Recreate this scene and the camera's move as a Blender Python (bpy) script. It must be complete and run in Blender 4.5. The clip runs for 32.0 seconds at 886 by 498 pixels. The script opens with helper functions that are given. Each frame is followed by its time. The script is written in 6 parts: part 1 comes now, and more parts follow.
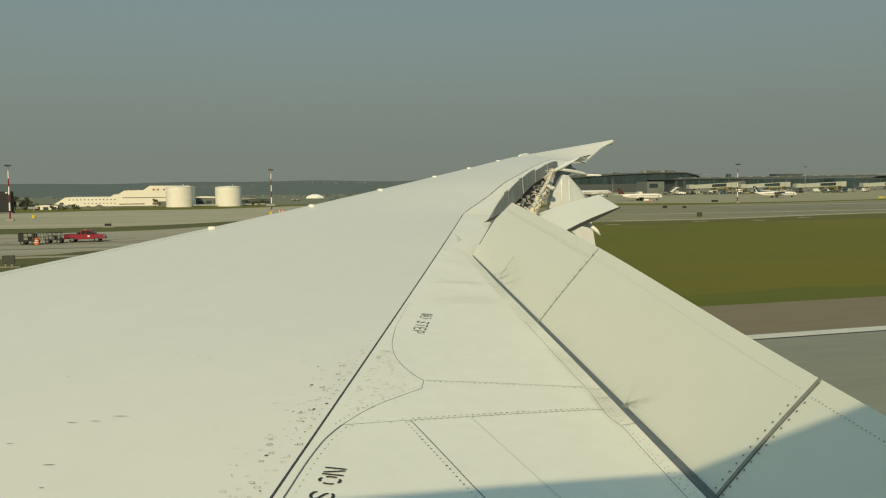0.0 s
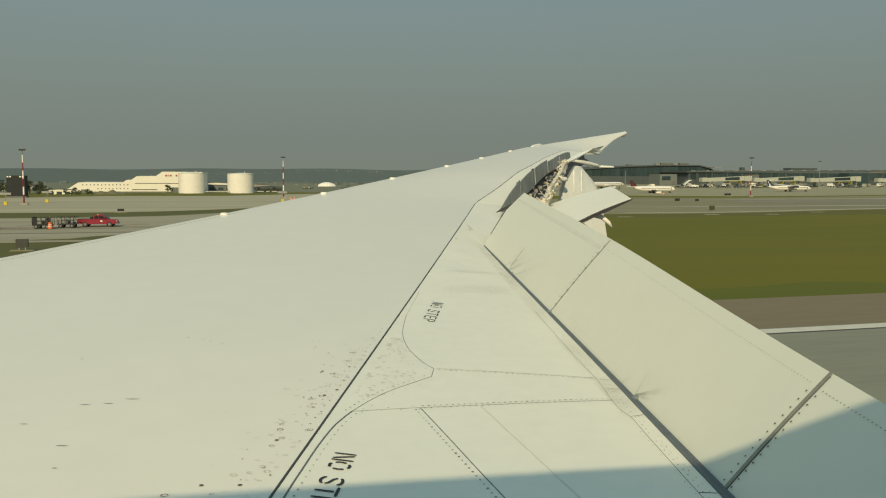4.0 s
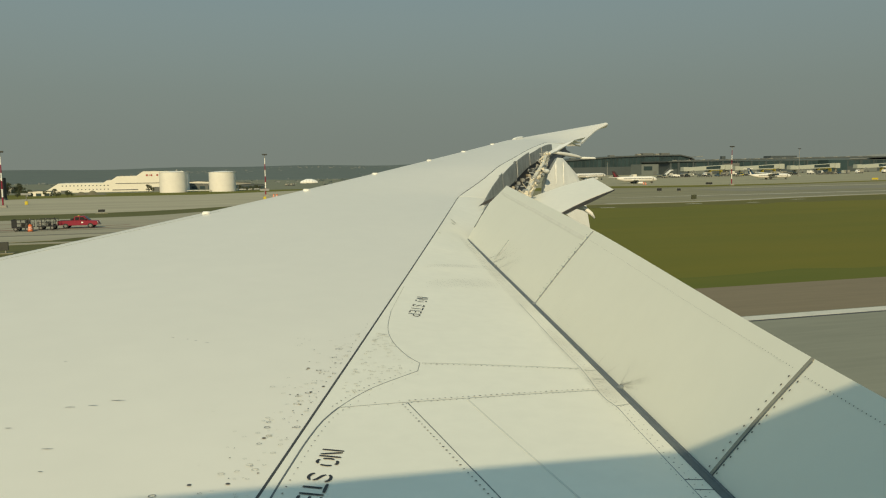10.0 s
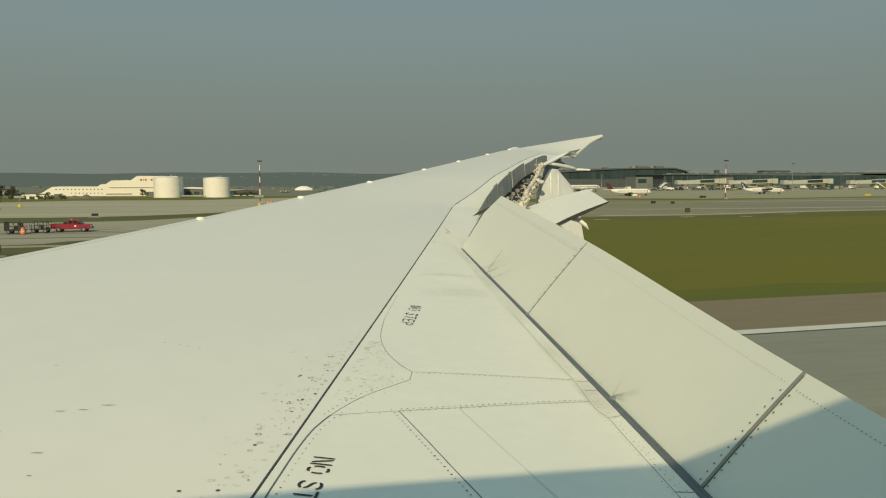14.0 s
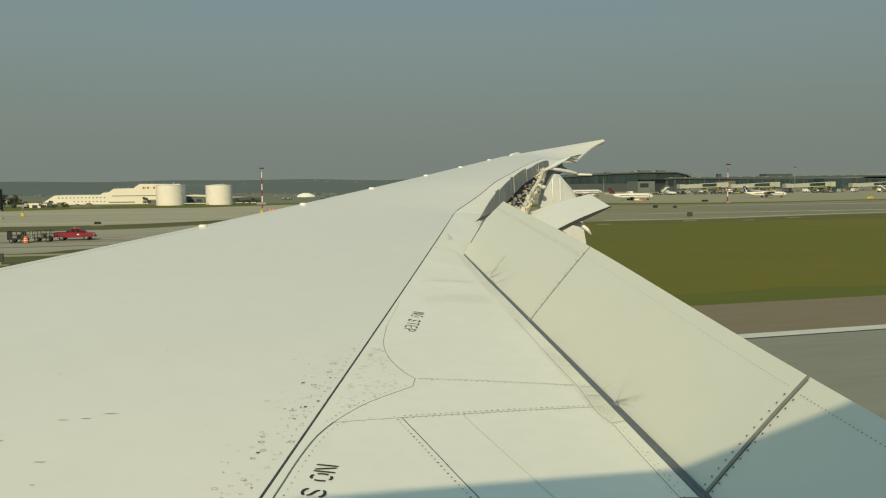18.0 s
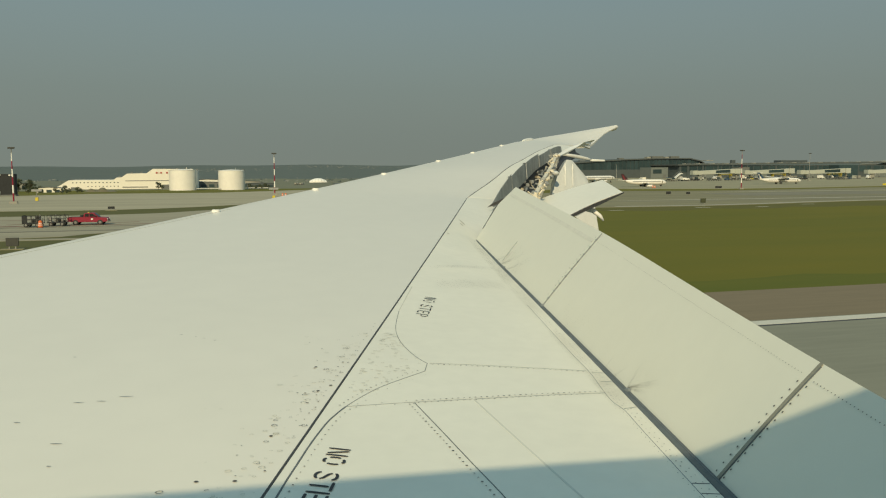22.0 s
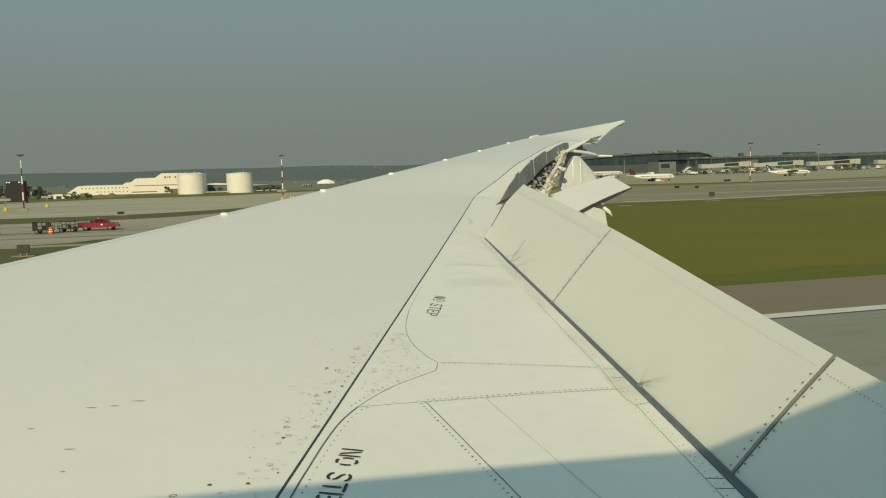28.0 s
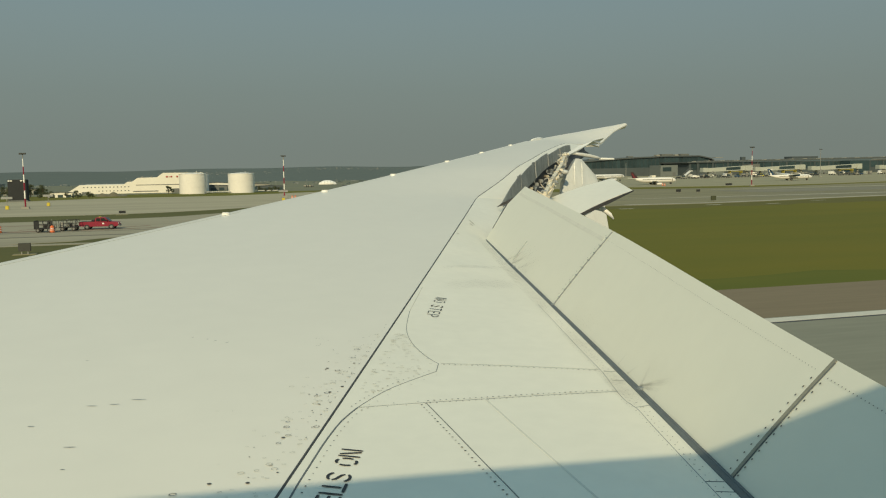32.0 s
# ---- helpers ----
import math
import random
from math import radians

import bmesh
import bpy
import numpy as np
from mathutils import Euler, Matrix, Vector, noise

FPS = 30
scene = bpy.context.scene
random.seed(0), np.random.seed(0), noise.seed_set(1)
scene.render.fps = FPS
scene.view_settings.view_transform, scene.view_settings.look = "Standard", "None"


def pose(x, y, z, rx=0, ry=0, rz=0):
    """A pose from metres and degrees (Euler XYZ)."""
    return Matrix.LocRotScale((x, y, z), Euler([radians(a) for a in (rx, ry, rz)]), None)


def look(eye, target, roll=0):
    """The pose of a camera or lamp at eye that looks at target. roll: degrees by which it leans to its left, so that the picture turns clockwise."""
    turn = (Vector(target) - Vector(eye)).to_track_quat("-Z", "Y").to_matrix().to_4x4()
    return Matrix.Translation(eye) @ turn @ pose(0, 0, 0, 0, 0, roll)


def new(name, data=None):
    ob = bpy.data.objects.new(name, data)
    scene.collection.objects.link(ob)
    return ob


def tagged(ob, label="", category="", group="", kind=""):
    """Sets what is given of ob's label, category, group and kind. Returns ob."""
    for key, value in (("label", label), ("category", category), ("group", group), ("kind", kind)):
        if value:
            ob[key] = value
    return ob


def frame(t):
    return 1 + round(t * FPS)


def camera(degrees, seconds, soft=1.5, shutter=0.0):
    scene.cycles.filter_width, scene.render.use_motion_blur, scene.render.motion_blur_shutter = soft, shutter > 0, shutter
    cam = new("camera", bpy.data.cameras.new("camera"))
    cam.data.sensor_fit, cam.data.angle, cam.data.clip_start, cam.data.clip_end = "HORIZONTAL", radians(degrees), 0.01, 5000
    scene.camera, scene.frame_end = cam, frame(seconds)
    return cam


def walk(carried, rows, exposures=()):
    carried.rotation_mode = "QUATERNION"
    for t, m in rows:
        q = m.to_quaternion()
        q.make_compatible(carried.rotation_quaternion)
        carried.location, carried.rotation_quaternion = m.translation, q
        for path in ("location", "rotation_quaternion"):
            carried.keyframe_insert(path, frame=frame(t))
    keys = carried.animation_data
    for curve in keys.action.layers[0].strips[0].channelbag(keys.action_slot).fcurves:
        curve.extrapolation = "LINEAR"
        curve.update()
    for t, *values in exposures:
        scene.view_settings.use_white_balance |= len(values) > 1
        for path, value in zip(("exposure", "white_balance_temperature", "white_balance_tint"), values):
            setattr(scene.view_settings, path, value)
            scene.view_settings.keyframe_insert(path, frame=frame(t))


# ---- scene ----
# The camera stands at a cabin window over the wing; x runs aft, y outboard, z up, the ground is z = 0.
cam = camera(55.0, 32.0, soft=1.15)
PATH = [
    (0, pose(0.0070, 0.0078, 6.2054, 85.699, 0.535, -16.435)),
    (0.5, pose(0.0071, 0.0069, 6.2038, 85.713, 0.636, -16.542)),
    (1, pose(0.0059, 0.0049, 6.2021, 85.824, 0.648, -16.493)),
    (1.5, pose(0.0060, 0.0046, 6.2036, 85.639, 0.656, -16.448)),
    (2, pose(0.0059, 0.0045, 6.2049, 85.509, 0.687, -16.389)),
    (2.5, pose(0.0023, 0.0035, 6.2021, 85.360, 0.595, -16.184)),
    (3, pose(-0.0004, 0.0033, 6.2001, 85.249, 0.335, -15.851)),
    (3.5, pose(0.0004, 0.0038, 6.2011, 85.114, -0.119, -15.548)),
    (5.5, pose(0.0018, 0.0018, 6.2005, 84.868, -0.013, -16.035)),
    (6, pose(0.0025, 0.0021, 6.2010, 84.822, 0.366, -15.979)),
    (6.5, pose(0.0022, 0.0023, 6.2013, 84.733, 0.390, -15.915)),
    (7, pose(0.0002, 0.0023, 6.2000, 84.697, 0.197, -15.963)),
    (7.5, pose(-0.0008, 0.0006, 6.1994, 84.797, -0.127, -16.174)),
    (8, pose(-0.0008, -0.0016, 6.1995, 84.801, -0.408, -16.326)),
    (8.5, pose(-0.0009, -0.0024, 6.2006, 84.456, -0.441, -16.322)),
    (9, pose(-0.0007, -0.0030, 6.2018, 84.355, 0.054, -16.329)),
    (9.5, pose(0.0005, -0.0025, 6.2015, 84.342, 0.522, -16.542)),
    (10, pose(0.0022, -0.0019, 6.2015, 84.617, 0.862, -16.815)),
    (10.5, pose(0.0017, -0.0033, 6.2021, 84.684, 0.868, -16.963)),
    (11, pose(0.0005, -0.0040, 6.2021, 84.750, 0.662, -17.038)),
    (11.5, pose(0.0012, -0.0034, 6.2015, 84.731, 0.376, -17.072)),
    (12, pose(0.0022, -0.0036, 6.2011, 84.694, 0.163, -17.145)),
    (12.5, pose(0.0011, -0.0050, 6.2015, 84.845, -0.147, -17.199)),
    (13, pose(-0.0012, -0.0058, 6.2009, 85.000, -0.391, -17.287)),
    (13.5, pose(-0.0022, -0.0052, 6.2000, 85.237, -0.291, -17.295)),
    (14, pose(-0.0014, -0.0040, 6.2006, 85.241, -0.043, -17.162)),
    (14.5, pose(-0.0003, -0.0029, 6.2014, 85.317, 0.131, -16.977)),
    (16.5, pose(-0.0012, -0.0011, 6.2006, 85.387, 0.196, -16.656)),
    (17, pose(0.0001, -0.0012, 6.2010, 85.462, 0.111, -16.752)),
    (17.5, pose(0.0012, -0.0012, 6.2011, 85.567, 0.219, -16.882)),
    (18, pose(0.0012, -0.0018, 6.2016, 85.632, 0.370, -17.029)),
    (18.5, pose(0.0007, -0.0033, 6.2022, 85.615, 0.221, -17.051)),
    (19, pose(-0.0009, -0.0048, 6.2020, 85.254, 0.230, -17.008)),
    (19.5, pose(-0.0025, -0.0053, 6.2009, 84.984, 0.257, -16.813)),
    (20, pose(-0.0035, -0.0051, 6.1992, 84.749, 0.320, -16.573)),
    (20.5, pose(-0.0029, -0.0037, 6.1989, 84.651, 0.223, -16.411)),
    (21, pose(-0.0014, -0.0023, 6.2003, 84.587, 0.130, -16.317)),
    (21.5, pose(-0.0016, -0.0028, 6.2008, 84.639, 0.268, -16.260)),
    (22, pose(-0.0017, -0.0027, 6.2003, 84.677, 0.240, -16.217)),
    (22.5, pose(-0.0013, -0.0018, 6.1995, 84.683, 0.193, -16.183)),
    (23, pose(-0.0012, -0.0008, 6.1983, 84.771, 0.364, -16.156)),
    (23.5, pose(-0.0003, 0.0006, 6.1988, 84.756, 0.498, -16.170)),
    (24, pose(-0.0006, -0.0004, 6.2008, 84.747, 0.677, -16.162)),
    (24.5, pose(-0.0018, -0.0012, 6.2003, 84.753, 0.935, -16.131)),
    (25, pose(-0.0014, 0.0002, 6.1981, 84.725, 1.038, -16.037)),
    (25.5, pose(-0.0011, 0.0006, 6.1973, 84.710, 1.286, -15.924)),
    (27.5, pose(0.0003, 0.0006, 6.1984, 84.563, 1.272, -15.757)),
    (28, pose(0.0005, 0.0012, 6.2001, 84.601, 1.377, -15.720)),
    (28.5, pose(-0.0002, 0.0026, 6.1996, 84.693, 1.333, -15.727)),
    (29, pose(-0.0005, 0.0026, 6.1982, 84.674, 1.181, -15.687)),
    (29.5, pose(-0.0012, 0.0013, 6.1978, 84.621, 0.963, -15.581)),
    (30, pose(-0.0029, 0.0008, 6.1963, 84.538, 0.689, -15.483)),
    (30.5, pose(-0.0042, 0.0010, 6.1939, 84.526, 0.625, -15.411)),
    (31, pose(-0.0043, 0.0012, 6.1940, 84.630, 0.647, -15.405)),
    (31.5, pose(-0.0027, 0.0012, 6.1964, 84.706, 0.848, -15.500)),
    (32, pose(-0.0013, 0.0008, 6.1979, 84.716, 0.935, -15.612)),
]

walk(cam, PATH, [(0, 0.025, 6800, 11), (9, 0.03, 6780, 11), (18, 0.04, 6650, 10.5), (25, 0.03, 6620, 10.5), (32, 0.01, 6550, 10)])

# ---- sky, haze and sun ----
SUN = Vector((-0.37, -0.82, 0.518)).normalized()
world = bpy.data.worlds.new("hazy_sky")
scene.world = world
world.use_nodes = True
wt = world.node_tree
wt.nodes.clear()
w_out = wt.nodes.new("ShaderNodeOutputWorld")
w_bg = wt.nodes.new("ShaderNodeBackground")
w_sky = wt.nodes.new("ShaderNodeTexSky")
w_sky.sky_type, w_sky.sun_disc = "NISHITA", False
w_sky.sun_elevation, w_sky.sun_rotation = math.asin(SUN.z), math.atan2(SUN.x, SUN.y)
w_sky.dust_density, w_sky.air_density = 6.0, 1.5
w_geo = wt.nodes.new("ShaderNodeTexCoord")
w_sep = wt.nodes.new("ShaderNodeSeparateXYZ")
w_ramp = wt.nodes.new("ShaderNodeValToRGB")
w_ramp.color_ramp.elements[0].position = 0.0
w_ramp.color_ramp.elements[0].color = (0.202, 0.238, 0.208, 1)
w_ramp.color_ramp.elements[1].position = 1.0
w_ramp.color_ramp.elements[1].color = (0.207, 0.392, 0.452, 1)
for at, c in ((0.09, (0.184, 0.236, 0.222, 1)), (0.17, (0.186, 0.254, 0.257, 1)), (0.28, (0.166, 0.257, 0.295, 1))):
    w_ramp.color_ramp.elements.new(at).color = c
w_mul = wt.nodes.new("ShaderNodeMixRGB")
w_mul.blend_type, w_mul.inputs[0].default_value = "MULTIPLY", 1.0
w_mul.inputs[2].default_value = (0.12, 0.12, 0.12, 1)
w_mix = wt.nodes.new("ShaderNodeMixRGB")
w_mix.inputs[0].default_value = 0.9
wt.links.new(w_geo.outputs["Generated"], w_sep.inputs[0])
wt.links.new(w_sep.outputs["Z"], w_ramp.inputs[0])
wt.links.new(w_sky.outputs[0], w_mul.inputs[1])
wt.links.new(w_mul.outputs[0], w_mix.inputs[1])
wt.links.new(w_ramp.outputs[0], w_mix.inputs[2])
w_side = wt.nodes.new("ShaderNodeMapRange")
for key, value in (("From Min", -0.4), ("From Max", 0.7), ("To Min", 1.035), ("To Max", 0.985)):
    w_side.inputs[key].default_value = value
w_tone = wt.nodes.new("ShaderNodeMixRGB")
w_tone.blend_type, w_tone.inputs[0].default_value = "MULTIPLY", 1.0
wt.links.new(w_sep.outputs["X"], w_side.inputs["Value"])
wt.links.new(w_mix.outputs[0], w_tone.inputs[1])
wt.links.new(w_side.outputs[0], w_tone.inputs[2])
wt.links.new(w_tone.outputs[0], w_bg.inputs[0])
w_bg.inputs[1].default_value = 1.0
wt.links.new(w_bg.outputs[0], w_out.inputs[0])
sun = new("sun", bpy.data.lights.new("sun", "SUN"))
sun.data.energy, sun.data.angle, sun.data.color = 3.06, radians(0.42), (1.0, 0.852, 0.535)
sun.matrix_world = look(SUN * 200, (0, 0, 0))

# ---- materials ----
def material(name, color, rough=0.5, metal=0.0, vary=0.12, scale=4.0, bump=0.0, bump_scale=40.0, color2=None, coat=0.0, spread=0.0, stretch=1.0):
    """A paint or surface with two scales of variation, and optional relief."""
    m = bpy.data.materials.new(name)
    m.use_nodes = True
    nt = m.node_tree
    bsdf = nt.nodes["Principled BSDF"]
    tc = nt.nodes.new("ShaderNodeTexCoord")
    n1 = nt.nodes.new("ShaderNodeTexNoise")
    n1.inputs["Scale"].default_value, n1.inputs["Detail"].default_value = scale, 5
    n2 = nt.nodes.new("ShaderNodeTexNoise")
    n2.inputs["Scale"].default_value, n2.inputs["Detail"].default_value = scale * 9, 3
    add = nt.nodes.new("ShaderNodeMath")
    add.operation = "ADD"
    half = nt.nodes.new("ShaderNodeMath")
    half.operation, half.inputs[1].default_value = "MULTIPLY", 0.5
    ramp = nt.nodes.new("ShaderNodeValToRGB")
    c = Vector(color)
    c2 = Vector(color2) if color2 else c * (1 - vary)
    c1 = c if color2 else c * (1 + vary * 0.5)
    ramp.color_ramp.elements[0].position, ramp.color_ramp.elements[1].position = 0.32, 0.68
    ramp.color_ramp.elements[0].color, ramp.color_ramp.elements[1].color = (*c2, 1), (*c1, 1)
    mp = nt.nodes.new("ShaderNodeMapping")
    mp.inputs["Scale"].default_value = (1 / stretch, 1, 1)
    nt.links.new(tc.outputs["Object"], mp.inputs["Vector"])
    for n in (n1, n2):
        nt.links.new(mp.outputs[0], n.inputs["Vector"])
    nt.links.new(n1.outputs[0], add.inputs[0])
    nt.links.new(n2.outputs[0], add.inputs[1])
    nt.links.new(add.outputs[0], half.inputs[0])
    nt.links.new(half.outputs[0], ramp.inputs[0])
    col = ramp.outputs[0]
    if spread:
        info = nt.nodes.new("ShaderNodeObjectInfo")
        hsv = nt.nodes.new("ShaderNodeHueSaturation")
        mr = nt.nodes.new("ShaderNodeMapRange")
        mr.inputs["To Min"].default_value, mr.inputs["To Max"].default_value = 1 - spread, 1 + spread
        nt.links.new(info.outputs["Random"], mr.inputs["Value"])
        nt.links.new(mr.outputs[0], hsv.inputs["Value"])
        nt.links.new(col, hsv.inputs["Color"])
        col = hsv.outputs[0]
    nt.links.new(col, bsdf.inputs["Base Color"])
    bsdf.inputs["Roughness"].default_value, bsdf.inputs["Metallic"].default_value = rough, metal
    bsdf.inputs["Coat Weight"].default_value, bsdf.inputs["Coat Roughness"].default_value = coat, 0.3
    if bump:
        b = nt.nodes.new("ShaderNodeBump")
        n3 = nt.nodes.new("ShaderNodeTexNoise")
        n3.inputs["Scale"].default_value = bump_scale
        b.inputs["Strength"].default_value = bump
        nt.links.new(tc.outputs["Object"], n3.inputs["Vector"])
        nt.links.new(n3.outputs[0], b.inputs["Height"])
        nt.links.new(b.outputs[0], bsdf.inputs["Normal"])
    return m


WING = material("wing_white_paint", (0.882, 0.827, 0.713), 0.42, vary=0.03, scale=0.5, bump=0.006, bump_scale=2, coat=0.65)
PANEL = material("panel_white_paint", (0.832, 0.806, 0.708), 0.48, vary=0.045, scale=1.2, bump=0.008, bump_scale=5)
SPOIL = material("spoiler_paint", (0.78, 0.768, 0.662), 0.5, vary=0.02, scale=0.9, bump=0.008, bump_scale=4)
# mottled grey, darkened so the spoilers' aft faces look unlit
UNDER = material("shade_darkened_grey", (0.50, 0.50, 0.46), 0.55, color2=(0.19, 0.19, 0.18), scale=3.2, stretch=0.4)
GREY = material("grey_primer", (0.30, 0.31, 0.30), 0.55, vary=0.25, scale=3)
SEAL = material("dark_sealant", (0.055, 0.055, 0.056), 0.6, vary=0.3, scale=9)
SEALG = material("grey_rubber_seal", (0.125, 0.142, 0.150), 0.55, vary=0.2, scale=9)
LINE = material("panel_gap", (0.27, 0.29, 0.29), 0.7, vary=0.2, scale=8)
RIVET = material("rivet_metal", (0.12, 0.11, 0.10), 0.5, 0.2, vary=0.3, scale=20)
HARD = material("beige_primer_metal", (0.58, 0.52, 0.40), 0.5, 0.1, vary=0.35, scale=7)
FLAPM = material("flap_grey_white", (0.57, 0.58, 0.55), 0.45, vary=0.10, scale=2.5, stretch=0.2)
DARK = material("cavity_shade", (0.035, 0.037, 0.04), 0.7, vary=0.4, scale=5)
INK = material("black_stencil_ink", (0.03, 0.03, 0.035), 0.6, vary=0.3, scale=30)
WHITE = material("white_plastic", (0.85, 0.84, 0.78), 0.4, vary=0.04)
TANKW = material("tank_white_paint", (0.82, 0.80, 0.74), 0.55, vary=0.08, scale=0.3)


# ---- builders ----
def link(name, bm, mat, parent=None, label="", smooth=False, kind=""):
    me = bpy.data.meshes.new(name)
    bm.to_mesh(me)
    bm.free()
    me.materials.append(mat)
    if smooth:
        for p in me.polygons:
            p.use_smooth = True
    ob = new(name, me)
    ob.parent = parent
    return tagged(ob, label, kind=kind)


part = link


def thing(name, at=(0, 0, 0), label="", category="", group="", kind="", rz=0.0):
    ob = new(name)
    ob.matrix_basis = pose(*at, 0, 0, rz)
    return tagged(ob, label, category, group, kind)


def grid_faces(bm, rows, close=False):
    """Skin a list of equally long rows of points."""
    vs = [[bm.verts.new(p) for p in r] for r in rows]
    for a, b in zip(vs, vs[1:]):
        n = len(a)
        for i in range(n if close else n - 1):
            q = (a[i], a[(i + 1) % n], b[(i + 1) % n], b[i])
            if len(set(q)) == 4:
                bm.faces.new(q)
    return vs


def box(bm, x0, x1, y0, y1, z0, z1, bevel=0.0):
    r = bmesh.ops.create_cube(bm, size=1)
    for v in r["verts"]:
        v.co = Vector(((x0 + x1) / 2 + v.co.x * (x1 - x0), (y0 + y1) / 2 + v.co.y * (y1 - y0), (z0 + z1) / 2 + v.co.z * (z1 - z0)))
    if bevel:
        es = list({e for v in r["verts"] for e in v.link_edges})
        bmesh.ops.bevel(bm, geom=es, offset=bevel, segments=2, affect="EDGES")


def boxed(*a, bevel=0.0):
    bm = bmesh.new()
    box(bm, *a, bevel=bevel)
    return bm


def tube(bm, pts, radii, n=10):
    """A round bar along points."""
    rows = []
    for i, p in enumerate(pts):
        p = Vector(p)
        d = (Vector(pts[min(i + 1, len(pts) - 1)]) - Vector(pts[max(i - 1, 0)])).normalized()
        s = d.cross(Vector((0, 0, 1)) if abs(d.z) < 0.9 else Vector((1, 0, 0))).normalized()
        t = d.cross(s)
        r = radii[i] if isinstance(radii, (list, tuple)) else radii
        rows.append([p + (s * math.cos(k * math.tau / n) + t * math.sin(k * math.tau / n)) * r for k in range(n)])
    vs = grid_faces(bm, rows, close=True)
    bm.faces.new(vs[0][::-1]), bm.faces.new(vs[-1])


def slab(bm, quad, thick):
    """A plate with a top of four (or more) corners, and a thickness downwards along its normal."""
    q = [Vector(p) for p in quad]
    n = (q[1] - q[0]).cross(q[-1] - q[0]).normalized()
    top = [bm.verts.new(p) for p in q]
    low = [bm.verts.new(p - n * thick) for p in q]
    bm.faces.new(top), bm.faces.new(low[::-1])
    for i in range(len(q)):
        j = (i + 1) % len(q)
        bm.faces.new((top[j], top[i], low[i], low[j]))


def curve_at(table, v):
    """Smooth interpolation through (at, value) pairs."""
    xs, ys = [p[0] for p in table], [p[1] for p in table]
    n = len(xs)
    k = min(max(sum(1 for x in xs if x <= v) - 1, 0), n - 2)
    def slope(i):
        a, b = max(i - 1, 0), min(i + 1, n - 1)
        return (ys[b] - ys[a]) / (xs[b] - xs[a])
    h = xs[k + 1] - xs[k]
    s = (v - xs[k]) / h
    return ((2 * s ** 3 - 3 * s ** 2 + 1) * ys[k] + (s ** 3 - 2 * s ** 2 + s) * h * slope(k)
            + (3 * s ** 2 - 2 * s ** 3) * ys[k + 1] + (s ** 3 - s ** 2) * h * slope(k + 1))


# ---- the airliner: wing lines, in plan and height ----
EYE = 6.2
FRONT_TIP = [(22.5, 8.66), (23.8, 9.55), (25, 10.75), (26, 12.0), (26.8, 13.2), (27.46, 14.3)]
TIP_Z = [(22.5, 0.750), (23.8, 0.868), (25, 1.03), (26, 1.20), (27, 1.42), (27.46, 1.53)]
SPAR_X = [(12.285, 3.956), (22.6, 9.94), (24.3, 11.76), (25.5, 12.7), (26.5, 13.5), (27.46, 14.45)]
SPAR_Z = [(12.285, -0.42), (13.96, -0.201), (15.49, 0.035), (16.7, 0.166), (19.4, 0.452), (22.6, 0.703), (24.3, 0.72), (25.5, 0.97), (26.5, 1.24), (27.46, 1.50)]
HINGE_X = [(9.22, 3.07), (9.6, 3.27), (10.2, 3.62), (11.0, 3.98), (11.6, 4.16), (12.7, 4.75), (14.15, 5.56), (15.98, 6.62), (17.6, 7.58), (22.6, 10.5)]


def front_x(y):
    return -6.8 + 0.687 * y if y < 23 else curve_at(FRONT_TIP, y)


def front_z(y):
    return EYE + (-1.2155 + 0.05264 * y + 0.002315 * y * y - 3.383e-5 * y ** 3 if y < 23 else curve_at(TIP_Z, y))


def spar_x(y):
    return 0.2 + 0.396 * (y - 2.8) if y < 12.285 else (3.956 + 0.58 * (y - 12.285) if y < 22 else curve_at(SPAR_X, y))


def spar_z(y):
    return EYE + (-1.224 + 0.0572 * y + 0.00068 * y * y if y < 12.285 else curve_at(SPAR_Z, y))


def hinge_x(y):
    return 1.78 + 0.195 * (y - 2.61) if y < 9.22 else curve_at(HINGE_X, y)


def hinge_z(y):
    z = EYE - 1.247 + 0.048 * y
    s = max(0, min(1, (y - 9.0) / 2.8))
    return z + (spar_z(y) - 0.05 - z) * s * (0.35 + 0.65 * s * (3 - 2 * s)) if y > 9.0 else z


def chord_nose(y):
    return max(0.10, 0.85 - 0.03 * y)


def skin_z(x, y):
    """Height of the upper skin, from the crest line back to the spoiler hinge."""
    xf, xs, xh = front_x(y), spar_x(y), hinge_x(y)
    if x <= xs:
        u = (x - xf) / (xs - xf)
        return front_z(y) * (1 - u) + spar_z(y) * u + 4 * 0.03 * u * (1 - u)
    u = (x - xs) / (xh - xs)
    humps = 0.014 * (math.exp(-((y - 6.9) / 0.14) ** 2) + math.exp(-((y - 7.9) / 0.2) ** 2)) * max(0, min(1, 3 * u)) * max(0, 1 - u)
    return spar_z(y) * (1 - u) + hinge_z(y) * u + 4 * 0.008 * u * (1 - u) + humps


def on_skin(x, y, up=0.002):
    return Vector((x, y, skin_z(x, y) + up))


airliner = thing("airliner", (0, 0, 0), "white twin-engine airliner wing with raised spoilers on the landing run", "airliner")

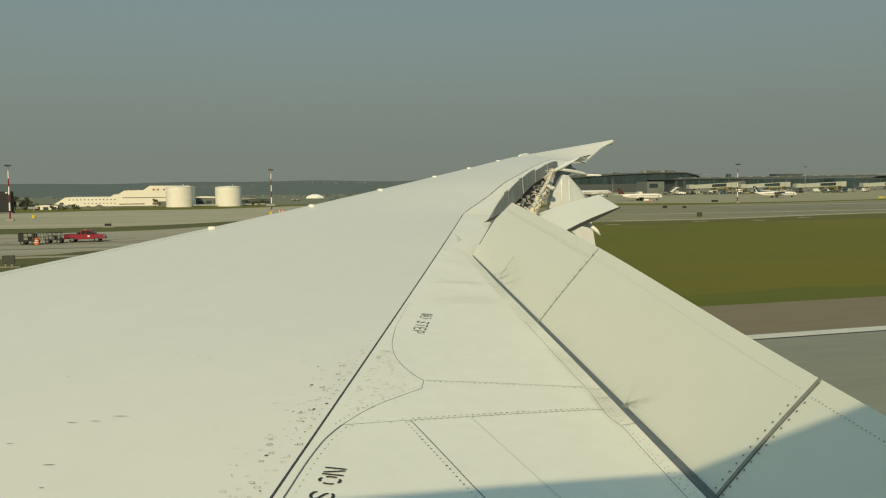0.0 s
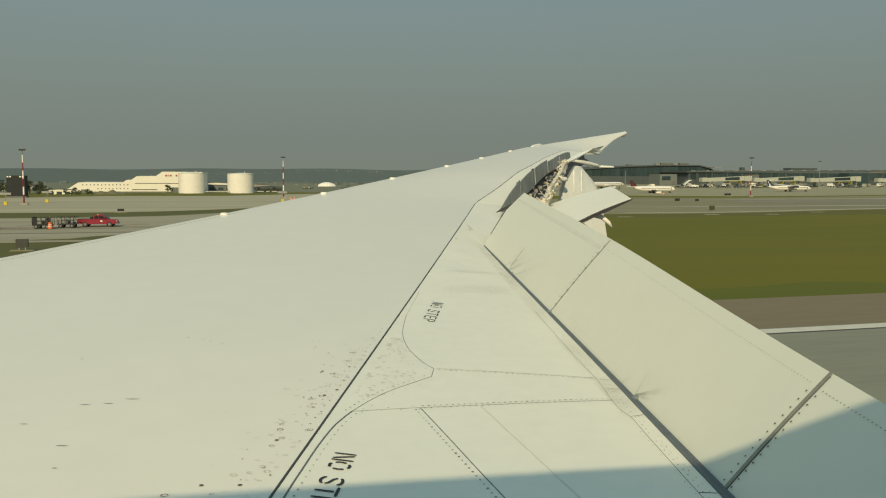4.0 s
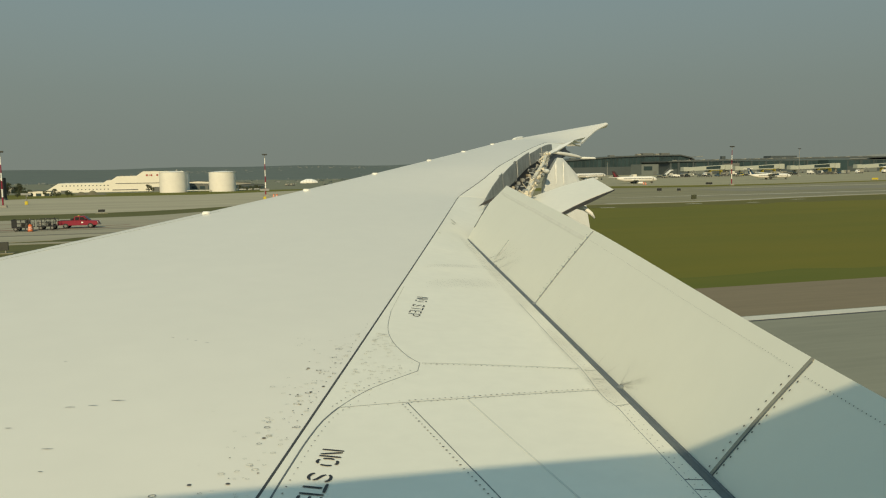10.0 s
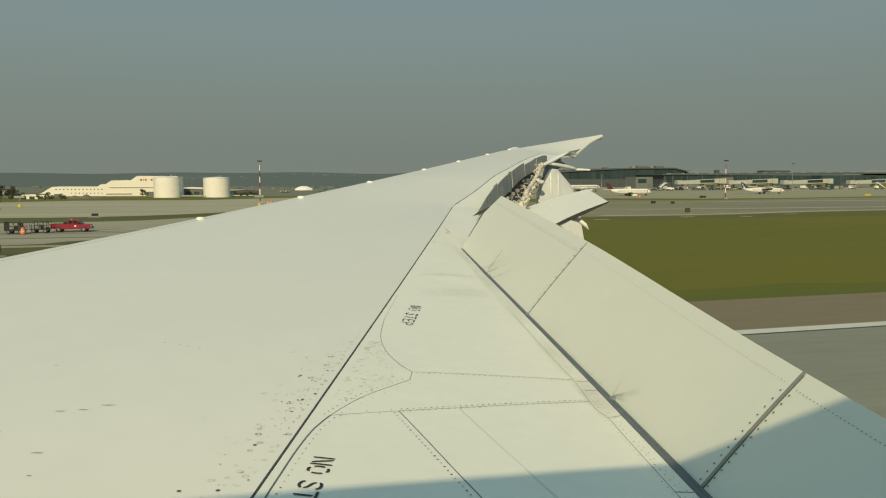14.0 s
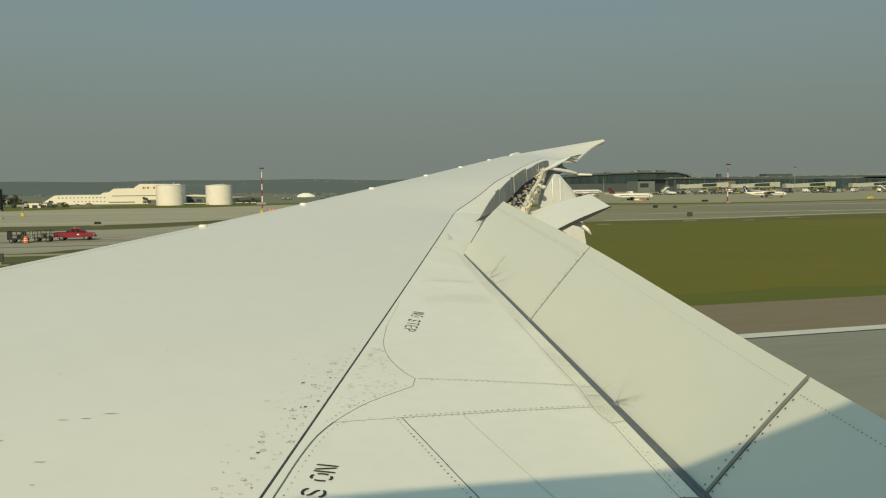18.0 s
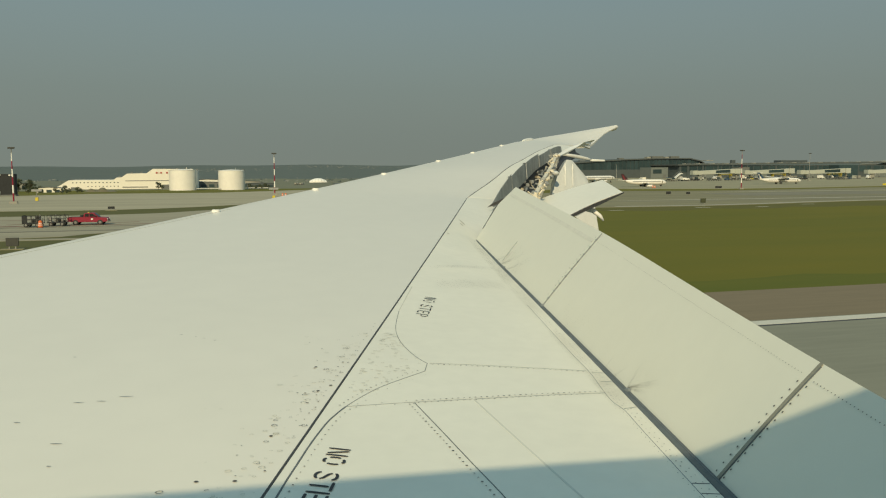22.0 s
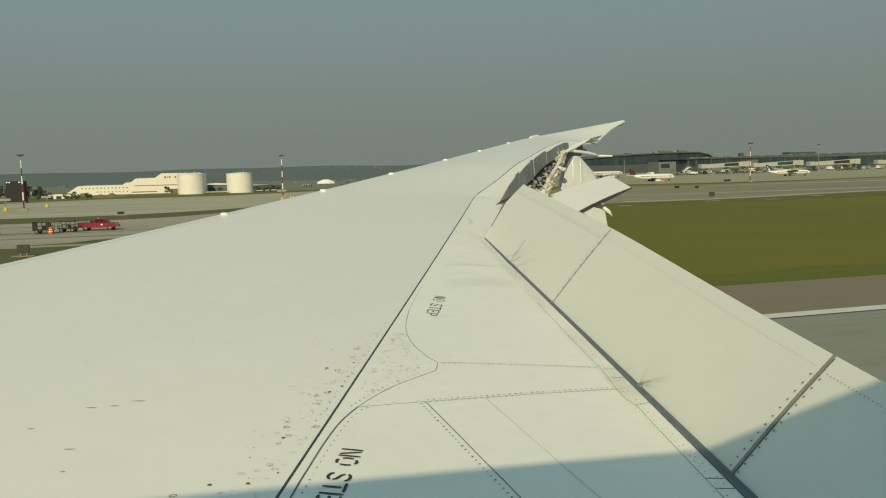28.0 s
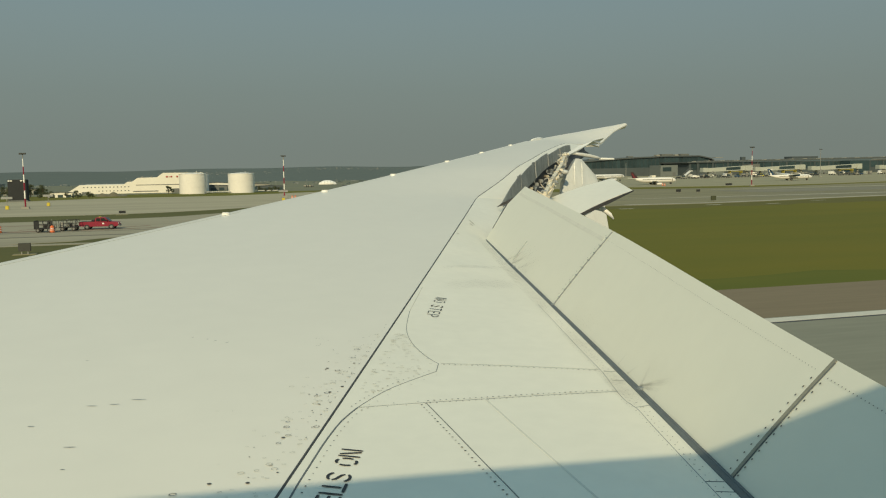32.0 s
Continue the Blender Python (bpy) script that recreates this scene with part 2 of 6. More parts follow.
# main skin: nose, crest, back to the rear spar, and the lower side
bm = bmesh.new()
rows = []
ys = [-0.3 + 24.1 * i / 70 for i in range(71)] + [24.3, 24.8, 25.3, 25.8, 26.3, 26.7, 27.0, 27.25, 27.46]
for y in ys:
    a = chord_nose(y)
    xf, zf, xs, zs = front_x(y), front_z(y), spar_x(y), spar_z(y)
    d = 0.75 * a
    row = []
    for k in range(9):
        g = math.pi * (1 - k / 8 * 0.5)
        row.append((xf + a * math.cos(g), y, zf - d + d * math.sin(g)))
    for k in range(1, 15):
        x = xf + (xs - 0.006 - xf) * k / 14
        row.append((x, y, skin_z(x, y)))
    t = max(0.03, 0.55 - 0.02 * y)
    row += [(xs - 0.006, y, zs - 0.03), (xs - 0.006, y, zs - t), (xf + (xs - xf) * 0.4, y, zf - 2 * d - 0.1 * a), (xf, y, zf - 2 * d), (xf - 0.7 * a, y, zf - 1.6 * d)]
    rows.append(row)
vs = grid_faces(bm, rows, close=True)
bm.faces.new(vs[0]), bm.faces.new(vs[-1][::-1])
bmesh.ops.recalc_face_normals(bm, faces=bm.faces)
skin = part("wing_skin", bm, WING, airliner, "smooth white main wing skin with upswept raked tip", smooth=True)
skin.modifiers.new("edges", "EDGE_SPLIT").split_angle = radians(35)

# fixed panels behind the rear spar, inboard to the kink and outboard to the aileron
def panel_strip(name, y0, y1, n, m, label, fore=0.006, aft=0.0, thick=0.03, mat=PANEL):
    bm = bmesh.new()
    rows = []
    for i in range(n + 1):
        y = y0 + (y1 - y0) * i / n
        xa, xb = spar_x(y) + fore, hinge_x(y) - aft
        top = [(xa + (xb - xa) * k / m, y, skin_z(xa + (xb - xa) * k / m, y)) for k in range(m + 1)]
        rows.append(top + [(p[0], p[1], p[2] - thick) for p in top[::-1]])
    vs = grid_faces(bm, rows, close=True)
    bm.faces.new(vs[0]), bm.faces.new(vs[-1][::-1])
    bmesh.ops.recalc_face_normals(bm, faces=bm.faces)
    ob = part(name, bm, mat, airliner, label, smooth=True)
    ob.modifiers.new("edges", "EDGE_SPLIT").split_angle = radians(35)
    return ob


panel_strip("trailing_panel", -0.3, 12.27, 150, 10, "white fixed panel with rivet rows ahead of the spoilers")
panel_strip("trailing_panel", 12.30, 22.6, 24, 3, "narrow fixed panel ahead of the outboard spoilers")


def ribbon(name, pts, width, mat, parent=None, up=0.0015, thick=0.003, label=""):
    """A thin strip laid on the skin along points of the plan."""
    bm = bmesh.new()
    rows = []
    P = [Vector((p[0], p[1])) for p in pts]
    for i, p in enumerate(P):
        d = (P[min(i + 1, len(P) - 1)] - P[max(i - 1, 0)]).normalized()
        s = Vector((d.y, -d.x)) * width / 2
        l, r = p - s, p + s
        zl, zr = skin_z(*l) + up, skin_z(*r) + up
        rows.append([(l.x, l.y, zl), (r.x, r.y, zr), (r.x, r.y, zr - thick), (l.x, l.y, zl - thick)])
    vs = grid_faces(bm, rows, close=True)
    bm.faces.new(vs[0]), bm.faces.new(vs[-1][::-1])
    bmesh.ops.recalc_face_normals(bm, faces=bm.faces)
    return part(name, bm, mat, parent or airliner, label)


# sealed joint along the rear spar
bm = bmesh.new()
rows = []
for i in range(90):
    y = -0.3 + 22.9 * i / 89
    xs, zs = spar_x(y), spar_z(y)
    w = 0.0050 if y < 8 else (0.0052 if y < 12.3 else 0.008)
    rows.append([(xs - w, y, zs + 0.0015), (xs + w, y, zs + 0.0015), (xs + w, y, zs - 0.02), (xs - w, y, zs - 0.02)])
vs = grid_faces(bm, rows, close=True)
bmesh.ops.recalc_face_normals(bm, faces=bm.faces)
part("spar_joint", bm, SEAL, airliner, "dark sealed joint line along the wing")
# ---- inboard spoilers, raised ----
FITG = material("grey_fitting", (0.26, 0.29, 0.30), 0.5, vary=0.2, scale=20)
SHEEN = material("seal_highlight_grey", (0.13, 0.15, 0.165), 0.4, vary=0.2, scale=6)
SEAMG = material("tan_grey_seal", (0.30, 0.29, 0.235), 0.6, vary=0.25, scale=5)
CHORD = [(-0.4, (0.222, -0.20, 0.40)), (2.56, (0.260, -0.20, 0.451)), (5.6, (0.368, -0.197, 0.528)), (9.8, (0.532, -0.15, 0.56))]


def spoiler_vec(y):
    return Vector([curve_at([(a, c[k]) for a, c in CHORD], y) for k in range(3)])


def spoiler_point(y, s, off=0.0):
    """A point on the face of a raised inboard spoiler: s runs from hinge to trailing edge."""
    base = Vector((hinge_x(y) + 0.008 if y < 9.22 else 3.078 + 0.19 * (y - 9.22), y, EYE - 1.247 + 0.048 * y + 0.005))
    v = spoiler_vec(y)
    n = v.cross(Vector((0.19, 0.98, 0.05))).normalized()
    if n.x > 0:
        n = -n
    return base + v * s + n * (off + 0.005 * math.sin(math.pi * min(1, s)))


def raised_spoiler(y0, y1, label, cut=0.0):
    bm = bmesh.new()
    rows = []
    for i in range(13):
        y = y0 + (y1 - y0) * i / 12
        ys = [y - cut * max(0, 1 - k / 5) * max(0, i - 6) / 6 for k in range(9)]
        face = [spoiler_point(ys[k], k / 8) for k in range(9)]
        back = [spoiler_point(ys[k], k / 8, -0.055 * (1 - k / 8) - 0.008) for k in range(8, -1, -1)]
        rows.append(face + back)
    vs = grid_faces(bm, rows, close=True)
    bm.faces.new(vs[0]), bm.faces.new(vs[-1][::-1])
    bmesh.ops.recalc_face_normals(bm, faces=bm.faces)
    ob = part("spoiler", bm, SPOIL, airliner, label, smooth=True)
    ob.modifiers.new("edges", "EDGE_SPLIT").split_angle = radians(35)
    return ob


sp_a = raised_spoiler(5.615, 9.8, "raised white spoiler panel with grease smears at its hinge", 0.56)
sp_b = raised_spoiler(2.594, 5.595, "raised white spoiler panel, sunlit")
sp_c = raised_spoiler(-0.3, 2.582, "raised white spoiler panel in the shadow of the fuselage")


def spoiler_strip(name, a, b, width, mat, parent, up=0.004, n=16):
    """A strip on a spoiler's face from (y, s) to (y, s)."""
    bm = bmesh.new()
    rows = []
    along = spoiler_point(b[0], b[1]) - spoiler_point(a[0], a[1])
    for i in range(n + 1):
        y, s = a[0] + (b[0] - a[0]) * i / n, a[1] + (b[1] - a[1]) * i / n
        p = spoiler_point(y, s, up)
        v = spoiler_vec(y)
        nrm = v.cross(Vector((0.19, 0.98, 0.05))).normalized()
        side = nrm.cross(along).normalized() * width / 2
        q = spoiler_point(y, s, up - 0.006) - p
        rows.append([p - side, p + side, p + side + q, p - side + q])
    vs = grid_faces(bm, rows, close=True)
    bm.faces.new(vs[0]), bm.faces.new(vs[-1][::-1])
    bmesh.ops.recalc_face_normals(bm, faces=bm.faces)
    return part(name, bm, mat, parent)


spoiler_strip("seal_strip", (5.605, 0.02), (5.605, 0.99), 0.0075, LINE, sp_a)
spoiler_strip("seal_strip", (2.590, 0.0), (2.586, 1.0), 0.0185, SEAMG, sp_b)
spoiler_strip("seam_line", (2.5795, 0.0), (2.5755, 0.98), 0.0025, SEALG, sp_b, up=0.0045)
spoiler_strip("edge_strip", (7.50, 0.05), (7.56, 0.36), 0.0035, LINE, sp_a)
spoiler_strip("edge_gap", (9.80, 0.60), (9.60, 0.40), 0.024, SEAL, sp_a)
spoiler_strip("edge_gap", (9.60, 0.40), (9.40, 0.19), 0.014, SEAL, sp_a)

# band near the trailing edge, slightly darker than the spoiler
BANDP = material("darker_edge_band", (0.745, 0.73, 0.64), 0.6, vary=0.12, scale=8)
spoiler_strip("edge_band", (9.7, 0.86), (5.66, 0.87), 0.03, BANDP, sp_a, up=0.002)
for k in range(9):
    t = 0.1 + 0.1 * k
    spoiler_strip("seam_tab", (5.588, t), (5.632, t), 0.007, LINE, sp_a, n=2)
# hinge seal between the fixed panel and the spoilers
bm = bmesh.new()
rows = []
for i in range(60):
    y = -0.3 + 9.5 * i / 59
    x, z = hinge_x(y), EYE - 1.247 + 0.048 * y
    w = 0.022 + 0.022 * max(0, y - 6.5) / 2.7 + 0.012 * max(0, min(2.4, 4.7 - y)) / 2.4 + 0.003 * max(0, min(1, 2.9 - y))
    rows.append([(x - w, y, z + 0.001), (x - w + 0.003, y, z + 0.006), (x - 0.004, y, z + 0.007), (x + 0.005, y, z + 0.010), (x + 0.008, y, z - 0.03), (x - w, y, z - 0.03)])
vs = grid_faces(bm, rows, close=True)
bm.faces.new(vs[0]), bm.faces.new(vs[-1][::-1])
bmesh.ops.recalc_face_normals(bm, faces=bm.faces)
seal = part("hinge_seal", bm, SEALG, airliner, "blue-grey rubber hinge seal")
# thin paler strip along the seal, a highlight put into its colour
bm = bmesh.new()
rows = []
for i in range(60):
    y = -0.3 + 9.5 * i / 59
    x, z = hinge_x(y), EYE - 1.247 + 0.048 * y
    rows.append([(x - 0.006, y, z + 0.0068), (x - 0.005, y, z + 0.0092), (x - 0.002, y, z + 0.0092), (x - 0.001, y, z + 0.0070)])
vs = grid_faces(bm, rows, close=True)
bmesh.ops.recalc_face_normals(bm, faces=bm.faces)
part("seal_highlight", bm, SHEEN, seal, "paler raised strip painted as the seal's highlight")

# dark grease smears fanning out from two hinge fittings
def smear_material():
    m = material("grease_smear", (0.20, 0.16, 0.11), 0.6, vary=0.3, scale=8)
    nt = m.node_tree
    at = nt.nodes.new("ShaderNodeAttribute")
    at.attribute_name = "smear"
    nz = nt.nodes.new("ShaderNodeTexNoise")
    nz.inputs["Scale"].default_value = 14
    tc = nt.nodes.new("ShaderNodeTexCoord")
    mul = nt.nodes.new("ShaderNodeMath")
    mul.operation = "MULTIPLY"
    nt.links.new(tc.outputs["Object"], nz.inputs["Vector"])
    nt.links.new(nz.outputs[0], mul.inputs[0])
    nt.links.new(at.outputs["Fac"], mul.inputs[1])
    nt.links.new(mul.outputs[0], nt.nodes["Principled BSDF"].inputs["Alpha"])
    return m


SMEAR = smear_material()


def smear(parent, y, width, reach, strength):
    bm = bmesh.new()
    n = 12
    grid_faces(bm, [[spoiler_point(y + width * (i / n - 0.5) * (0.5 + j / n), 0.03 + reach * j / n, 0.003) for i in range(n + 1)] for j in range(n + 1)])
    ob = part("grease_smear", bm, SMEAR, parent, "brown grease smear")
    layer = ob.data.attributes.new("smear", "FLOAT", "POINT")
    for k, d in enumerate(layer.data):
        i, j = k % (n + 1), k // (n + 1)
        streak = 0.55 + 0.45 * math.sin(i * 2.3 + 1) * math.sin(i * 0.9)
        d.value = strength * max(0, 1 - (2 * i / n - 1) ** 2) ** 1.5 * max(0, 1 - j / n) ** 1.6 * streak
    return ob


def streak(parent, y0, s0, y1, s1, width, strength, n=12, m=4):
    """A thin wiped streak of grease on a spoiler's face, fading and widening from its root."""
    bm = bmesh.new()
    a, b = spoiler_point(y0, s0, 0.0028), spoiler_point(y1, s1, 0.0028)
    side = (b - a).cross(spoiler_vec(y0).cross(Vector((0.19, 0.98, 0.05)))).normalized()
    rows = []
    for j in range(n + 1):
        t = j / n
        c = spoiler_point(y0 + (y1 - y0) * t, s0 + (s1 - s0) * t, 0.0028)
        rows.append([c + side * width * (0.35 + 0.65 * t) * (i / m - 0.5) for i in range(m + 1)])
    grid_faces(bm, rows)
    ob = part("grease_streak", bm, SMEAR, parent, "thin dark grease streak")
    layer = ob.data.attributes.new("smear", "FLOAT", "POINT")
    for k, e in enumerate(layer.data):
        u, t = 2 * (k % (m + 1)) / m - 1, (k // (m + 1)) / n
        e.value = strength * (1 - u * u) * (1 - t) ** 1.2
    return ob


for row in ((4.025, 0.0, 4.017, 0.14, 0.012, 0.9), (3.86, 0.0, 3.855, 0.05, 0.016, 1.0), (3.655, 0.0, 3.56, 0.10, 0.022, 1.3), (3.655, 0.01, 3.40, 0.24, 0.06, 0.55), (3.65, 0.01, 3.69, 0.20, 0.05, 0.35),
            (3.655, 0.0, 3.62, 0.05, 0.03, 1.2), (3.45, 0.0, 3.455, 0.04, 0.012, 0.8), (3.86, 0.0, 3.80, 0.15, 0.03, 0.3), (3.655, 0.0, 3.45, 0.10, 0.03, 0.5)):
    streak(sp_b, *row[:5], row[5] * 0.7)
smear(sp_b, 3.60, 0.45, 0.35, 0.16)
smear(sp_b, 4.9, 0.9, 0.25, 0.10)
for y, k in ((7.45, 0.5), (7.15, 0.3), (7.7, 0.3)):
    streak(sp_a, y, 0.0, y - 0.25, 0.16, 0.035, 0.6 * k)
    streak(sp_a, y, 0.0, y + 0.02, 0.22, 0.05, 0.5 * k)
    streak(sp_a, y, 0.01, y - 0.45, 0.30, 0.09, 0.45 * k)
smear(sp_a, 7.4, 0.7, 0.4, 0.24)
smear(sp_a, 6.9, 0.7, 0.4, 0.12)

# ---- panel lines, rivets and stencils on the fixed panel ----
RING = material("fastener_ring", (0.60, 0.58, 0.50), 0.6, vary=0.2, scale=20)
CURVE_A = [(1.512, 6.032), (1.238, 5.29), (1.118, 4.869), (1.075, 4.561), (1.085, 4.282), (1.116, 4.145), (1.109, 4.077), (1.068, 4.013), (0.934, 3.909), (0.799, 3.798), (0.682, 3.671), (0.594, 3.558)]
CURVE_B = [(0.594, 3.558), (0.503, 3.414), (0.405, 3.201), (0.315, 2.975), (0.235, 2.767), (0.05, 2.25), (-0.15, 1.7)]
RIB_1 = [(1.128, 4.144), (1.368, 4.096), (1.655, 4.032), (1.932, 3.976)]
RIB_2 = [(0.594, 3.558), (0.902, 3.568), (1.194, 3.576), (1.503, 3.593), (1.853, 3.611)]
RIB_3 = [(0.90, 3.561), (0.924, 3.198), (0.942, 2.889), (0.96, 2.608), (0.98, 2.1)]
EDGE_L = [(hinge_x(y) - d, y) for y, d in ((5.6, 0.112), (5.2, 0.112), (4.6, 0.112), (4.2, 0.110), (3.92, 0.106), (3.6, 0.125), (3.46, 0.123), (3.36, 0.104), (3.1, 0.107), (2.4, 0.107), (1.7, 0.107))]


def dense(pts, step=0.06):
    """Smooth, even points along a plan line."""
    P = [Vector(p) for p in pts]
    out = []
    for i in range(len(P) - 1):
        p0, p1, p2, p3 = P[max(i - 1, 0)], P[i], P[i + 1], P[min(i + 2, len(P) - 1)]
        n = max(2, int((p2 - p1).length / step))
        for k in range(n):
            t = k / n
            out.append(0.5 * ((2 * p1) + (p2 - p0) * t + (2 * p0 - 5 * p1 + 4 * p2 - p3) * t * t + (3 * p1 - p0 - 3 * p2 + p3) * t ** 3))
    return out + [P[-1]]


for pts, w, m in ((CURVE_A[:2], 0.003, RING), (CURVE_A[1:6], 0.0034, LINE), (CURVE_A[5:6] + CURVE_A[7:8], 0.0036, LINE), (CURVE_A[7:], 0.0036, LINE), (CURVE_B, 0.0068, SEALG), (RIB_1, 0.0025, LINE), (RIB_2, 0.003, LINE), (RIB_3, 0.0036, SEALG), (EDGE_L, 0.0018, LINE), ([(1.946, 3.941), (2.012, 3.94)], 0.0028, LINE), ([(1.916, 3.787), (1.985, 3.785)], 0.0028, LINE), ([(1.828, 3.381), (1.905, 3.401)], 0.0028, LINE), ([(1.668, 2.58), (1.735, 2.566)], 0.0035, SEALG), ([(1.655, 2.496), (1.72, 2.48)], 0.003, SEALG)):
    ribbon("panel_line", dense(pts), w, m)


def rivet_row(bm, pts, off, step, r=0.0036, jitter=0.0):
    D = dense(pts, 0.02)
    run = step / 2
    for a, b in zip(D, D[1:]):
        l = (b - a).length
        if l == 0:
            continue
        d = (b - a) / l
        while run <= l:
            p = a + d * run + Vector((d.y, -d.x)) * (off + random.uniform(-jitter, jitter))
            z = skin_z(p.x, p.y) + 0.0025
            rr = r * random.uniform(0.7, 1.15)
            bm.faces.new([bm.verts.new((p.x + rr * math.cos(k * math.tau / 8), p.y + rr * math.sin(k * math.tau / 8), z)) for k in range(8)])
            run += step
        run -= l


bm = bmesh.new()
rivet_row(bm, CURVE_A[7:], 0.03, 0.040, 0.0036)
rivet_row(bm, CURVE_A[7:], -0.04, 0.10, 0.0026)
rivet_row(bm, CURVE_B, -0.030, 0.052, 0.0036)
rivet_row(bm, RIB_1, 0.020, 0.029, 0.0049)
rivet_row(bm, RIB_2[1:], -0.020, 0.028, 0.0050)
rivet_row(bm, RIB_2[1:], 0.012, 0.030, 0.0036)
rivet_row(bm, RIB_2[:2], 0.018, 0.085, 0.0030)
rivet_row(bm, RIB_2[:2], -0.020, 0.11, 0.0030)
rivet_row(bm, RIB_3, 0.028, 0.036, 0.0047)
rivet_row(bm, [(spar_x(y) - 0.045, y) for y in (5.0, 4.4, 3.8, 3.3)], 0.0, 0.075, 0.0036, 0.006)
rivet_row(bm, [(spar_x(y) - 0.085, y) for y in (4.6, 4.2, 3.8, 3.4)], 0.0, 0.11, 0.0034, 0.010)
rivet_row(bm, EDGE_L, -0.018, 0.050, 0.0032, 0.003)
rivet_row(bm, EDGE_L, -0.042, 0.062, 0.0032, 0.005)
rivet_row(bm, EDGE_L, 0.016, 0.052, 0.0024)
rivet_row(bm, [(hinge_x(y) - 0.05, y) for y in (9.0, 8.0, 7.0, 6.0)], 0.0, 0.055, 0.0035)
rivet_row(bm, [(hinge_x(y) - 0.10, y) for y in (8.6, 7.6, 6.8, 6.0)], 0.0, 0.07, 0.0035)
rivet_row(bm, [(1.93, 6.42), (2.18, 6.36), (2.45, 6.30)], 0.0, 0.045, 0.0028)
part("rivets", bm, RIVET, airliner, "rows of small dark rivets", kind="stuff")

bm = bmesh.new()
def face_rivets(y0, s0, y1, s1, n, r):
    for i in range(n):
        t = (i + 0.5) / n
        y, s = y0 + (y1 - y0) * t, s0 + (s1 - s0) * t
        c = spoiler_point(y, s, 0.004)
        u = spoiler_vec(y).normalized()
        v = Vector((0.19, 0.98, 0.05)).normalized()
        bm.faces.new([bm.verts.new(c + (u * math.cos(k * math.tau / 7) + v * math.sin(k * math.tau / 7)) * r) for k in range(7)])


face_rivets(2.626, 0.0, 2.618, 0.86, 12, 0.0044)
face_rivets(2.563, 0.0, 2.556, 0.86, 12, 0.0044)
face_rivets(2.625, 0.885, 5.55, 0.885, 127, 0.0019)
face_rivets(0.2, 0.875, 2.555, 0.875, 106, 0.0025)
face_rivets(5.66, 0.1, 5.66, 0.95, 14, 0.004)
part("spoiler_rivets", bm, RIVET, airliner, kind="stuff")

# chipped fastener heads along the spar joint
bm = bmesh.new()
rng = random.Random(4)
b2 = bmesh.new()
for i in range(150):
    y = rng.uniform(2.6, 4.75)
    x = spar_x(y) - abs(rng.gauss(0.0, 0.5 + 0.5 * (i % 7 == 0)) * 0.22) - 0.03
    z = skin_z(x, y) + 0.0025
    r = rng.choice((0.0028, 0.0035, 0.0045, 0.006, 0.008))
    k0 = rng.uniform(0, 6)
    if i % 6 == 0:
        bm.faces.new([bm.verts.new((x + r * math.cos(k * math.tau / 8), y + r * 1.1 * math.sin(k * math.tau / 8), z)) for k in range(8)])
    else:
        n = 7
        ring = [[(x + q * math.cos(k0 + k * 0.95), y + q * math.sin(k0 + k * 0.95), z) for k in range(n)] for q in (r * 1.7, r * 1.3)]
        grid_faces(bm if i % 5 == 1 else b2, ring)
for x, y, l in ((-0.524, 3.342, 0.05), (-0.518, 3.133, 0.02), (-0.313, 3.843, 0.07), (-0.41, 3.80, 0.045), (-0.098, 4.853, 0.02), (0.02, 4.76, 0.018), (0.08, 4.71, 0.02), (-0.02, 4.80, 0.012), (-0.50, 3.80, 0.05), (-0.6, 4.5, 0.02), (-0.7, 3.6, 0.03)):
    bm.faces.new([bm.verts.new((x + a * l * 0.42, y + b * 0.0022 - a * l * 0.12, skin_z(x, y) + 0.003)) for a, b in ((-1, -1), (0, -1.4), (1, -0.6), (1, 0.5), (0, 1.2), (-1, 0.4))])
for i in range(95):
    y = rng.uniform(3.75, 4.75)
    wide = 0.34 * (1 - abs(y - 4.15) / 0.75)
    x = spar_x(y) + 0.03 + rng.uniform(0.02, max(0.05, wide))
    r = rng.uniform(0.006, 0.010)
    z = skin_z(x, y) + 0.0022
    grid_faces(b2, [[(x + q * math.cos(k * 0.785), y + q * math.sin(k * 0.785), z) for k in range(9)] for q in (r, r * 0.72)])
part("fastener_rings", b2, RING, airliner, "faint rings of flush fasteners", kind="stuff")
part("paint_chips", bm, RIVET, airliner, "worn fastener heads and scratches", kind="stuff")


def arc(cx, cy, rx, ry, a0, a1, n=7):
    return [(cx + rx * math.cos(radians(a0 + (a1 - a0) * i / n)), cy + ry * math.sin(radians(a0 + (a1 - a0) * i / n))) for i in range(n + 1)]


